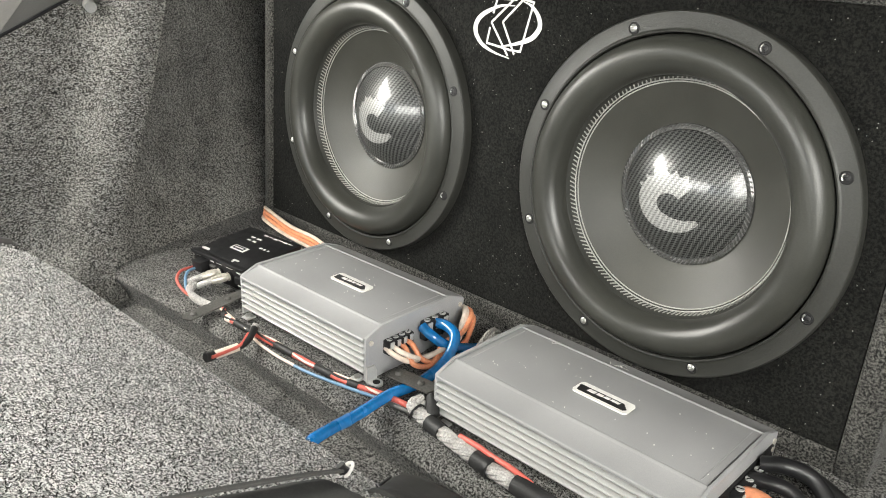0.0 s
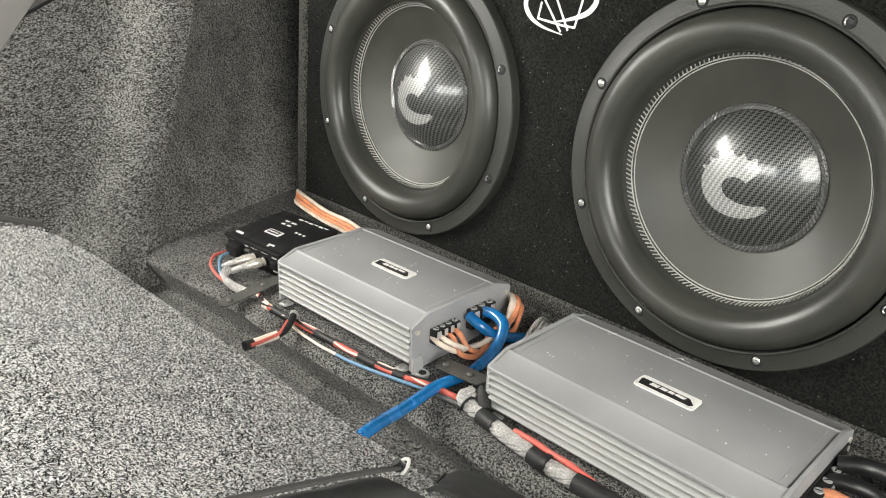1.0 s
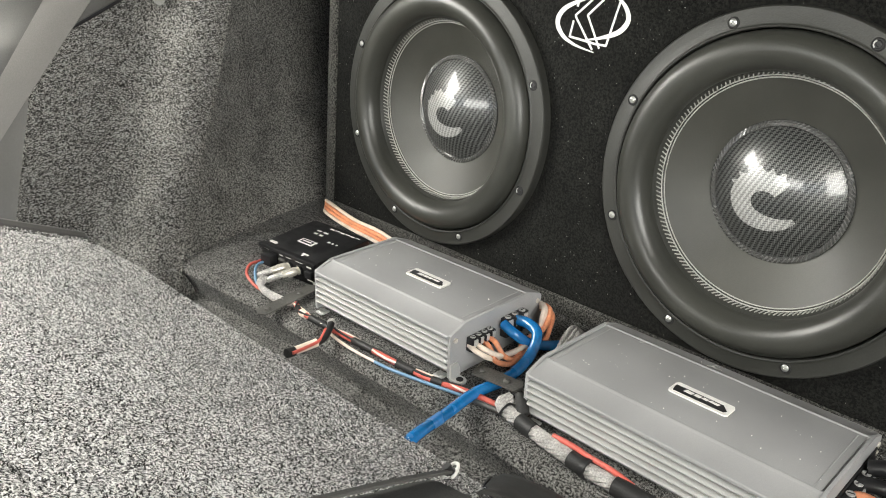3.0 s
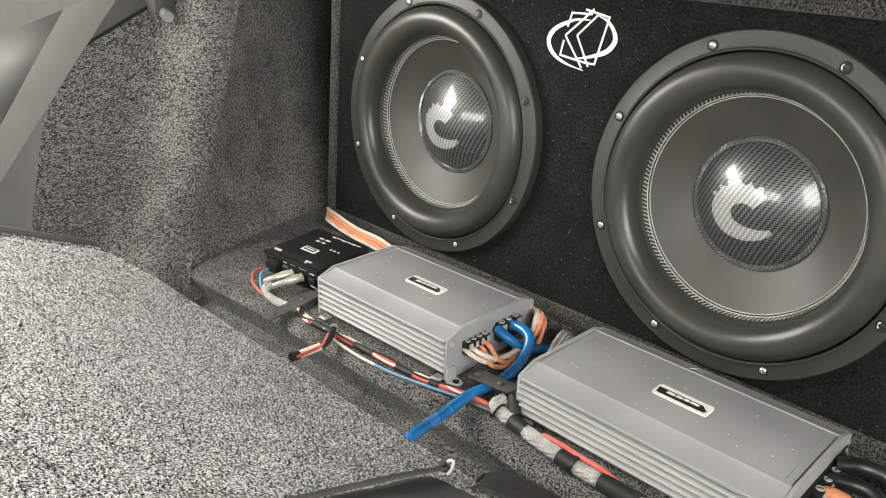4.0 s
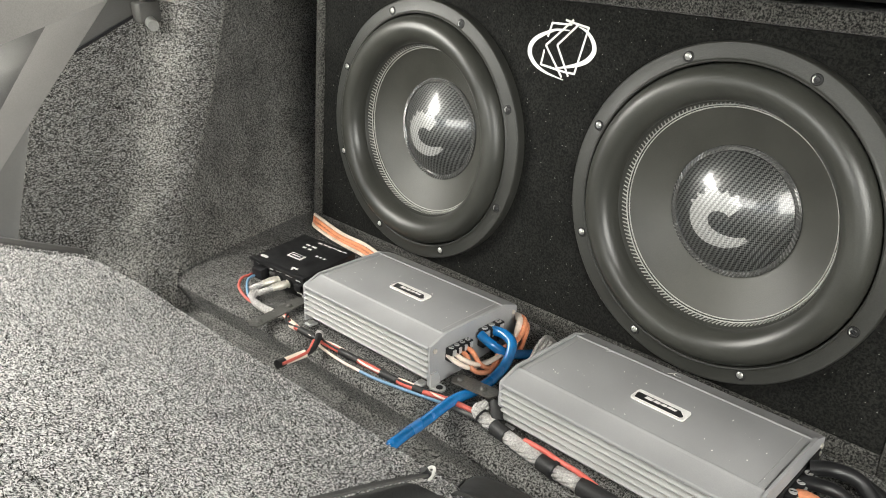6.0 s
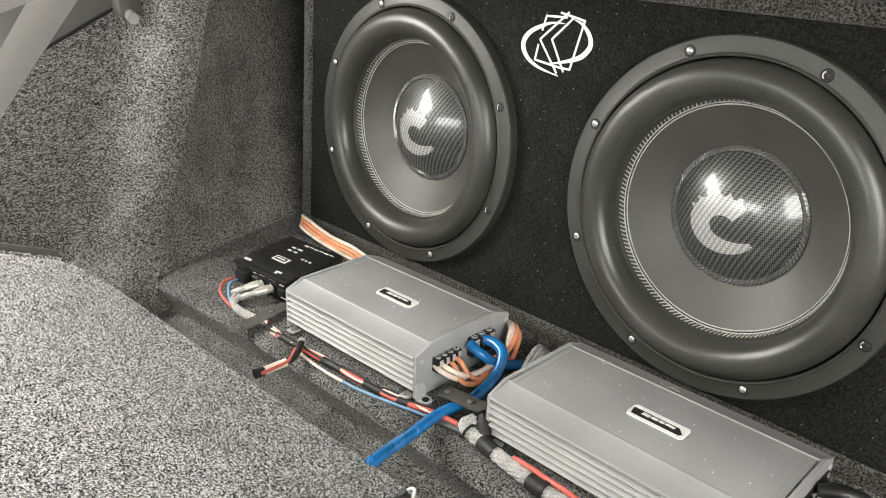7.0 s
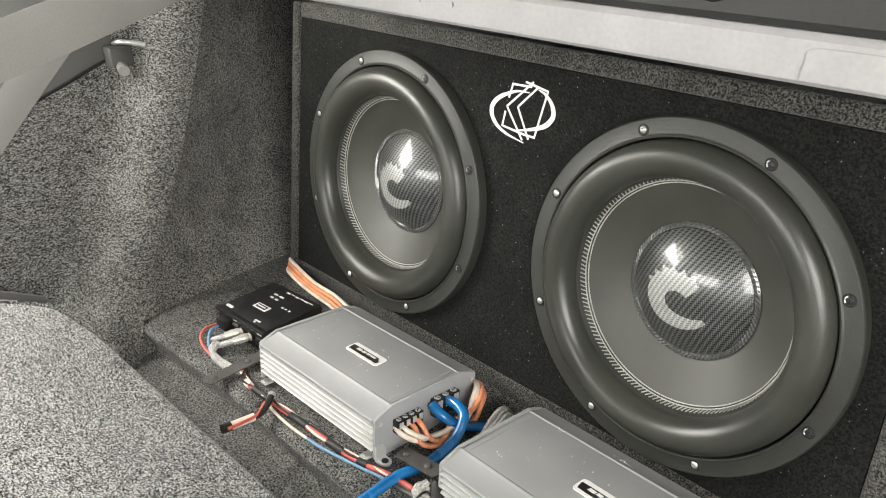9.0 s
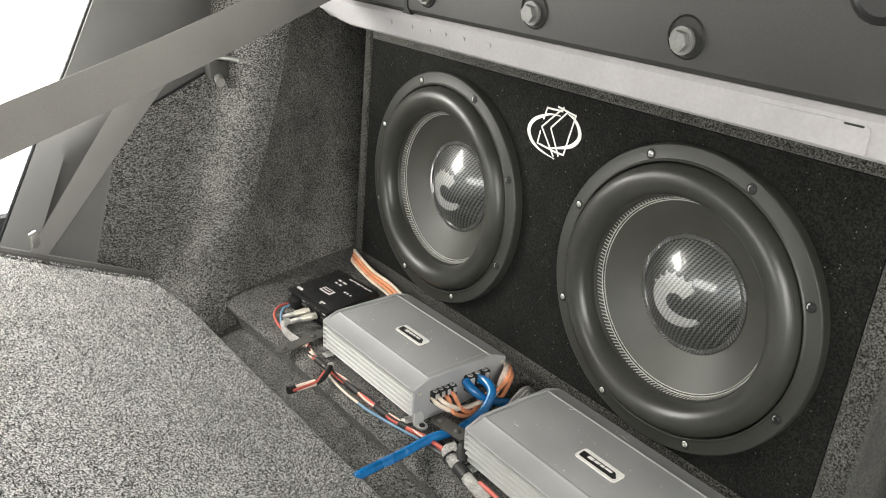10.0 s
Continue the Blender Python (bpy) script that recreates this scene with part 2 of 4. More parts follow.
def spline(points, steps=8):
    """A smooth line through the points."""
    pts = [Vector(p) for p in points]
    pts = [2 * pts[0] - pts[1]] + pts + [2 * pts[-1] - pts[-2]]
    line = []
    for a, b, c, d in zip(pts, pts[1:], pts[2:], pts[3:]):
        for k in range(steps):
            t = k / steps
            line.append(0.5 * (2 * b + (c - a) * t + (2 * a - 5 * b + 4 * c - d) * t ** 2 + (3 * b - a - 3 * c + d) * t ** 3))
    return line + [pts[-2]]


def tube(points, radius, sides=10, steps=8, into=None, flat=1.0, lumps=0.0):
    """A cable along a smooth line, with closed ends."""
    bm = into or bmesh.new()
    line = spline(points, steps) if steps > 1 else [Vector(p) for p in points]
    rings, up = [], Vector((0, 0, 1))
    for k, p in enumerate(line):
        way = (line[min(k + 1, len(line) - 1)] - line[max(k - 1, 0)]).normalized()
        side = way.cross(up)
        side = side.normalized() if side.length > 1e-4 else Vector((1, 0, 0))
        top = side.cross(way)
        r = radius * (1 + lumps * noise.noise(p * 130))
        rings.append([bm.verts.new(p + side * (r * math.cos(2 * math.pi * j / sides)) + top * (r * flat * math.sin(2 * math.pi * j / sides))) for j in range(sides)])
    for one, two in zip(rings, rings[1:]):
        for j in range(sides):
            bm.faces.new((one[j], one[(j + 1) % sides], two[(j + 1) % sides], two[j]))
    bm.faces.new(rings[0])
    bm.faces.new(rings[-1])
    return bm


def sheet(rows, thick=0.0, into=None):
    """A surface over rows of points; thick: its depth away from the front."""
    bm = into or bmesh.new()
    grid = [[bm.verts.new(p) for p in row] for row in rows]
    faces = [bm.faces.new((a[j], a[j + 1], b[j + 1], b[j])) for a, b in zip(grid, grid[1:]) for j in range(len(a) - 1)]
    if thick:
        bmesh.ops.recalc_face_normals(bm, faces=faces)
        bmesh.ops.solidify(bm, geom=faces, thickness=thick)
    return bm


def prism(outline, lo, hi, axis="x"):
    """An outline drawn out along an axis from lo to hi."""
    bm = bmesh.new()
    put = {"x": lambda u, v, w: (w, u, v), "y": lambda u, v, w: (u, w, v), "z": lambda u, v, w: (u, v, w)}[axis]
    one, two = [[bm.verts.new(put(u, v, w)) for u, v in outline] for w in (lo, hi)]
    bm.faces.new(one)
    bm.faces.new(two)
    for j in range(len(outline)):
        i = (j + 1) % len(outline)
        bm.faces.new((one[j], one[i], two[i], two[j]))
    return bm


def between(table, x):
    """Reads a smooth value from pairs in rising order."""
    return float(np.interp(x, [a for a, _ in table], [b for _, b in table]))


def disc(radius, lo, hi, sides=16, axis="z"):
    return prism([(radius * math.cos(2 * math.pi * k / sides), radius * math.sin(2 * math.pi * k / sides)) for k in range(sides)], lo, hi, axis)


# ---- the large structure: boot floor, liners, folded seat, body ----
LEDGE = -0.184


def lip_line(x):
    return float(np.interp(x, (-0.70, -0.58, -0.42, -0.18, 0.20), (-0.250, -0.243, -0.233, -0.2305, -0.228)))


def boot_floor():
    """A raised carpeted shelf with a rounded lip, and the gutter before it."""
    rows = []
    profile = [(0.75, 0.0), (0.30, 0.0), (0.20, 0.0), (0.15, 0.0), (0.10, 0.0), (0.06, 0.0), (0.03, 0.0), (0.011, -0.0002), (0.006, -0.0012), (0.002, -0.0036), (0.0003, -0.008),
               (0.0025, -0.015), (0.0055, -0.022), (0.0085, -0.030), (0.0115, -0.038), (0.011, -0.0415), (0.006, -0.0425), (-0.02, -0.0425), (-0.045, -0.040), (-0.07, -0.038), (-0.12, -0.036)]
    for k in range(91):
        x = -0.75 + 1.55 * k / 90
        row = []
        for dy, dz in profile:
            y = lip_line(x) + dy
            wave = 0.0022 * noise.noise(Vector((x * 9, y * 11, 3))) + 0.0008 * noise.noise(Vector((x * 40, y * 40, 1)))
            row.append((x, y + wave, LEDGE + dz + wave * 0.4))
        rows.append(row)
    return structure("floor", sheet(rows), FLOOR_CARPET, "grey speckled felt carpet over the raised boot floor and its rounded lip", "boot floor")


boot_floor()

CREASE_X = [(-0.21, -0.586), (-0.183, -0.602), (-0.16, -0.626), (-0.13, -0.640), (0.0, -0.655), (0.131, -0.675), (0.40, -0.705)]
CREASE_Y = [(-0.21, -0.262), (-0.183, -0.243), (-0.146, -0.213), (0.0, -0.137), (0.131, -0.080), (0.40, 0.015)]
BULGE = [(0.0, 0.0), (0.012, -0.002), (0.024, -0.002), (0.036, 0.002), (0.043, 0.007), (0.050, 0.017), (0.058, 0.031), (0.067, 0.044), (0.078, 0.053), (0.092, 0.058), (0.115, 0.060), (0.15, 0.062), (0.24, 0.068), (0.42, 0.082)]


LINER_END = [(-0.215, -0.42), (-0.15, -0.402), (-0.003, -0.345), (0.076, -0.315), (0.088, -0.275), (0.12, -0.190), (0.13, -0.172), (0.25, -0.145), (0.40, -0.11)]


def wheel_liner():
    """Carpet over the wheel housing: a rounded fold, then a step back into a recess beside the box."""
    rows = []
    for k in range(56):
        z = -0.245 + 0.63 * k / 55
        cx, cy = between(CREASE_X, z), between(CREASE_Y, z)
        row = []
        reach = cy - between(LINER_END, z)
        for w in [reach - (reach - 0.02) * (j / 30) ** 0.8 for j in range(30)] + [0.02, 0.012, 0.006, 0.002]:
            x, y = cx - between(BULGE, w), cy - w
            row.append((x + 0.003 * noise.noise(Vector((y * 14, z * 9, 5))), y, z))
        row.append((cx, cy + 0.002, z))
        for dy, dx in ((0.0012, 0.006), (0.002, 0.014), (0.003, 0.022), (0.006, 0.028), (0.03, 0.044), (0.07, 0.068), (0.12, 0.096), (0.2, 0.130), (0.4, 0.170), (0.8, 0.200)):
            fade = min(1.0, 0.35 + max(0.0, z + 0.178) * 5)
            row.append((cx - dx * fade + 0.002 * noise.noise(Vector((cy + dy * 9, z * 12, 8))), cy + dy, z))
        rows.append(row)
    return structure("wall_left", sheet(rows), LINER_CARPET, "grey speckled felt liner moulded over the wheel housing", "boot liner")


wheel_liner()


def right_liner():
    rows = []
    for k in range(30):
        z = -0.245 + 0.53 * k / 29
        row = []
        for j in range(24):
            y = -0.03 + 0.8 * j / 23
            x = 0.262 + 0.05 * (z + 0.178) - 0.02 * math.exp(-((z + 0.2) / 0.03) ** 2) + 0.55 * math.exp(-max(0.0, y + 0.03) / 0.012)
            row.append((x + 0.003 * noise.noise(Vector((y * 14, z * 9, 2))), y, z))
        rows.append(row)
    return structure("wall_right", sheet(rows), LINER_CARPET, "grey speckled felt liner beside the speaker box", "boot liner")


right_liner()


def seat_edge(x):
    return between([(-0.70, -0.352), (-0.629, -0.332), (-0.58, -0.322), (-0.50, -0.312), (-0.30, -0.306), (-0.11, -0.298), (0.0, -0.292), (0.8, -0.285)], x)


def seat_top(y):
    return -0.138 + 0.53 * (-0.31 - y)


def folded_seat():
    """The carpeted back of a folded rear seat, which rises away from the boot."""
    base = thing("folded_seat", pose(0, 0, 0), "folded rear seat with its back covered in pale grey heather carpet", "car seat")
    rows = []
    steps = [(-0.006, -0.055), (0.0, -0.035), (-0.001, -0.020), (0.001, -0.011), (0.004, -0.005), (0.009, -0.0015), (0.016, 0.0)] + [(0.016 + 0.50 * (j / 34) ** 1.15, 0.0) for j in range(1, 35)]
    for k in range(81):
        x = -0.628 + 1.40 * k / 80
        row = []
        for s, drop in steps:
            y = seat_edge(x) - s
            side = 0.012 * math.exp(-(x + 0.628) / 0.008)
            wave = 0.0016 * noise.noise(Vector((x * 10, y * 10, 7))) + 0.0012 * noise.noise(Vector((x * 45, y * 45, 4)))
            row.append((x, y, seat_top(y) + drop + wave - side))
        rows.append(row)
    part("carpet_back", sheet(rows), SEAT_CARPET, base)
    edge = [(-0.636, seat_edge(-0.63) - 0.01 - s, seat_top(seat_edge(-0.63) - 0.01 - s) - 0.005) for s in (0.0, 0.1, 0.2, 0.3, 0.42)]
    part("edge_trim", tube(edge, 0.009, 10, 4), TRIM, base, "grey plastic edge strip")
    lower = block((-0.628, -0.78, -0.30), (0.77, -0.36, -0.17), 0.02)
    part("cushion", lower, FABRIC, base, "black fabric cushion under the folded back")
    return base


folded_seat()


def body_shell():
    """Plain body round the boot and the cabin, with openings for the windows and the door."""
    panels = (
        ("ceiling", [((-1.0, -2.1, 0.78), (1.0, -0.05, 0.80)), ((-1.0, -0.085, 0.30), (1.0, 0.80, 0.33))], "dark roof lining and underside of the rear shelf"),
        ("wall_back", [((-1.0, 0.78, -0.5), (1.0, 0.80, 0.30))], "plain grey rear wall of the boot"),
        ("wall_outer_left", [((-0.98, -2.1, -0.5), (-0.96, 0.78, -0.11)), ((-0.98, -2.1, 0.55), (-0.96, -0.1, 0.78)), ((-0.98, -0.15, -0.11), (-0.96, 0.78, 0.78))], "plain grey body side with a window opening"),
        ("wall_outer_right", [((0.96, -2.1, -0.5), (0.98, 0.78, -0.2)), ((0.96, -2.1, 0.65), (0.98, -0.1, 0.78)), ((0.96, -0.3, -0.2), (0.98, 0.78, 0.78))], "plain grey body side with an open door"),
        ("wall_front", [((-0.96, -2.12, -0.5), (0.96, -2.1, 0.25)), ((-0.96, -2.12, 0.74), (0.96, -2.1, 0.78))], "plain grey bulkhead under the windscreen"),
        ("floor_cabin", [((-0.96, -2.1, -0.52), (0.96, 0.78, -0.5))], "plain dark cabin floor"),
        ("wall_shelf", [((-0.96, -0.085, 0.33), (0.96, -0.075, 0.36))], "plain rear shelf edge"),
    )
    for name, boxes, label in panels:
        bm = bmesh.new()
        for lo, hi in boxes:
            block(lo, hi, into=bm)
        structure(name, bm, SHELL, label, "car body")


body_shell()


def backdrop():
    m = bpy.data.materials.new("overcast_white")
    m.use_nodes = True
    nodes = m.node_tree.nodes
    glow = nodes.new("ShaderNodeEmission")
    glow.inputs["Color"].default_value, glow.inputs["Strength"].default_value = (1, 1, 1, 1), 2.0
    m.node_tree.links.new(glow.outputs["Emission"], nodes["Material Output"].inputs["Surface"])
    bm = sheet([[(-3.0, y, z) for y in (-4.0, 1.5)] for z in (-1.0, 3.0)])
    structure("backdrop", bm, m, "overexposed white daylight outside the window", "daylight")


backdrop()


PILLAR_EDGE = [(-0.25, -0.585), (-0.097, -0.497), (0.049, -0.412), (0.141, -0.355), (0.235, -0.300), (0.45, -0.170)]


def quarter_trim():
    base = thing("pillar_trim", pose(0, 0, 0), "grey plastic pillar trim beside the rear window", "pillar trim")
    rows = []
    for k in range(45):
        z = -0.24 + 0.68 * k / 44
        right, left = between(LINER_END, z) + 0.012, between(PILLAR_EDGE, z)
        cy = between(CREASE_Y, z)
        x0 = between(CREASE_X, z) - between(BULGE, cy - right) - 0.003
        hollow = 0.018 * max(0.0, min(1.0, (0.06 - z) / 0.05))
        row = []
        for j in range(17):
            u = j / 16
            row.append((x0 + (-0.800 - x0) * u ** 1.4 + 0.010 * math.sin(math.pi * u) - hollow * math.sin(math.pi * min(1.0, u * 1.5)) ** 0.5, right + (left - right) * u, z))
        row += [(-0.806, left - 0.002, z), (-0.83, left + 0.004, z), (-0.90, left + 0.03, z)]
        rows.append(row)
    part("panel", sheet(rows), TRIM, base)
    part("window_seal", tube([(-0.806, between(PILLAR_EDGE, z) - 0.002, z) for z in (-0.23, -0.1, 0.05, 0.14, 0.24, 0.42)], 0.0028, 8, 5), BLACK_PLASTIC, base, "black rubber window seal")
    seam = []
    for y, z in ((-0.165, 0.1325), (-0.19, 0.1225), (-0.24, 0.103), (-0.28, 0.0885), (-0.312, 0.078)):
        seam.append((between(CREASE_X, z) - between(BULGE, between(CREASE_Y, z) - y) + 0.001, y, z))
    part("seam", tube(seam, 0.0022, 6, 5), BLACK_PLASTIC, base, "black shadow gap seal")
    return base


quarter_trim()


def cross_member():
    """The pale body flange and the dark panel bolted to it."""
    rail = thing("body_rail", pose(0, 0, 0), "pale painted sheet-metal flange above the speaker box", "body rail")
    rows = []
    for k in range(61):
        x = -0.50 + 1.40 * k / 60
        tip = max(0.0, (-0.44 - x) / 0.06)
        rows.append([(x, -0.088, 0.2275), (x, -0.100, 0.2265 + 0.012 * tip), (x, -0.1025, 0.229 + 0.012 * tip), (x, -0.103, 0.240), (x, -0.1035, 0.252 - 0.001 * tip), (x, -0.100, 0.256), (x, -0.085, 0.258)])
    part("flange", sheet(rows), PRIMER, rail)
    for x in (-0.335, -0.295, -0.262, -0.235, -0.205, -0.165):
        part("weld_dimple", disc(0.0022, 0, 0.0009, 10, "y"), PRIMER, rail, at=pose(x, -0.1042, 0.243))
    part("tab", prism([(0.120, 0.2300), (0.122, 0.2465), (0.128, 0.2485), (0.200, 0.2490), (0.203, 0.2470), (0.203, 0.2300)], -0.1043, -0.1025, "y"), PRIMER, rail, "raised tab with a slot")
    part("slot", block((0.186, -0.1050, 0.2470), (0.199, -0.1040, 0.2484), 0.0003), HOLE, rail)
    panel = thing("bolted_panel", pose(0, 0, 0), "dark grey painted panel bolted above the metal flange", "body panel")
    rows = []
    for k in range(41):
        x = -0.55 + 1.45 * k / 40
        rows.append([(x, -0.085, 0.2565), (x, -0.104, 0.2575), (x, -0.1075, 0.262), (x, -0.108, 0.30), (x, -0.107, 0.34), (x, -0.104, 0.362), (x, -0.095, 0.366), (x, -0.085, 0.366)])
    part("plate", sheet(rows), DARK_PANEL, panel)
    part("joint", prism([(-0.3030, 0.2570), (-0.2885, 0.2566), (-0.2945, 0.2640), (-0.2965, 0.3600), (-0.2990, 0.3600), (-0.3000, 0.2640)], -0.1086, -0.1040, "y"), HOLE, panel, "dark joint in the panel")
    bolt_head = finish("bolt", disc(0.0078, -0.006, 0.0, 6, "y"), ZINC)
    flange = finish("washer", disc(0.0105, -0.0012, 0.002, 24, "y"), ZINC)
    # Flat black disc paints the shadow of the recess round each bolt.
    well = finish("bolt_recess_shade", lathe([(0.0, 0.0), (0.0145, 0.0), (0.0155, -0.0012), (0.0165, 0.0005)], 32), HOLE)
    for x in (-0.262, -0.101, 0.060, 0.221, 0.382):
        part("bolt_recess_shade", well, HOLE, panel, at=pose(x + 0.002, -0.1082, 0.2835))
        b = part("bolt", bolt_head, STEEL, panel, "zinc-plated hex bolt", at=pose(x, -0.1095, 0.281, 0, 11, 0))
        part("washer", flange, STEEL, b, at=pose(0, 0, 0))
    part("grommet", lathe([(0.0, 0.0), (0.016, 0.0), (0.018, -0.002), (0.021, 0.0)], 32), BLACK_PLASTIC, panel, "black rubber grommet", at=pose(0.195, -0.1085, 0.330))


cross_member()

# ---- the speaker box and its two subwoofers ----
LEAN = 7.0
BOX = pose(0, 0, 0, -LEAN, 0, 0)


def holed_plate(cells, lo, hi):
    """A plate of rectangles side by side, (left, right, low, high, middle x, radius) each, with a round hole in each."""
    bm = bmesh.new()
    for left, right, low, high, mid, radius in cells:
        angles = [2 * math.pi * k / 72 for k in range(72)] + [math.atan2(z, x - mid) % (2 * math.pi) for x in (left, right) for z in (low, high)]
        rim = []
        for a in sorted(angles):
            c, n = math.cos(a), math.sin(a)
            far = min([t for t in ((right - mid) / c if c > 1e-9 else 9, (left - mid) / c if c < -1e-9 else 9, high / n if n > 1e-9 else 9, low / n if n < -1e-9 else 9) if t > 0])
            rim.append([bm.verts.new((mid + r * c, y, r * n)) for r, y in ((far, hi), (far, lo), (radius, lo), (radius, hi))])
        for one, two in zip(rim, rim[1:] + rim[:1]):
            for j in range(3):
                bm.faces.new((one[j], one[j + 1], two[j + 1], two[j]))
    return bm


def speaker_box():
    base = thing("speaker_box", BOX, "carpeted twin subwoofer box with a black felt front", "speaker box")
    lo, hi = (-0.612, 0.010, -0.190), (0.205, 0.31, 0.192)
    left, right, low, high = -0.594, 0.180, -0.165, 0.1735
    bm = bmesh.new()
    for a, b in ((lo, (lo[0] + 0.02, hi[1], hi[2])), ((hi[0] - 0.02, lo[1], lo[2]), hi), ((lo[0] + 0.006, lo[1] + 0.0004, hi[2] - 0.018), (hi[0] - 0.006, hi[1], hi[2] - 0.0003)),
                 ((lo[0] + 0.006, lo[1] + 0.0004, lo[2] + 0.0003), (hi[0] - 0.006, hi[1], lo[2] + 0.018)), ((lo[0] + 0.006, hi[1] - 0.018, lo[2] + 0.006), (hi[0] - 0.006, hi[1] - 0.0004, hi[2] - 0.006))):
        block(a, b, 0.006, 3, bm)
    part("carcass", bm, BOX_CARPET, base, "charcoal felt-covered case with rounded edges")
    rim = bmesh.new()
    for a, b in (((lo[0] - 0.0006, 0.0075, lo[2] - 0.0006), (left, 0.026, hi[2] + 0.0006)), ((right, 0.0075, lo[2] - 0.0006), (hi[0] + 0.0006, 0.026, hi[2] + 0.0006)),
                 ((left - 0.001, 0.0079, high), (right + 0.001, 0.026, hi[2] + 0.0003)), ((left - 0.001, 0.0079, lo[2] - 0.0003), (right + 0.001, 0.026, low))):
        block(a, b, 0.0050, 3, rim)
    part("rim", rim, BOX_CARPET, base, "charcoal felt border round the front")
    mid = (left + right) / 2 + 0.008
    plate = holed_plate([(left + 0.0005, mid, low + 0.0005, high - 0.0005, -0.3935, 0.141), (mid, right - 0.0005, low + 0.0005, high - 0.0005, 0.0, 0.141)], 0.0105, 0.026)
    part("baffle", plate, BAFFLE_FELT, base, "black felt front panel with white lint")
    return base


speaker_box()


CAP = 0.0580


def dome(r):
    """Depth of the dust cap at a radius."""
    return 0.035 - 0.021 * (1 - (r / CAP) ** 2) if r < CAP else 0.035


def slanted_threads(inner, outer, count, lead, thick):
    """Short sewn threads between two circles, (radius, depth) each; lead: by how many steps each one slants."""
    bm = bmesh.new()
    for k in range(count):
        a, b = 2 * math.pi * k / count, 2 * math.pi * (k + lead) / count
        tube([(outer[0] * math.cos(a), outer[1], outer[0] * math.sin(a)), (inner[0] * math.cos(b), inner[1], inner[0] * math.sin(b))], thick, 5, 1, bm)
    return bm


def thread_ring(r, y, thick):
    bm = bmesh.new()
    tube([(r * math.cos(2 * math.pi * k / 120), y, r * math.sin(2 * math.pi * k / 120)) for k in range(121)], thick, 5, 1, bm)
    return bm


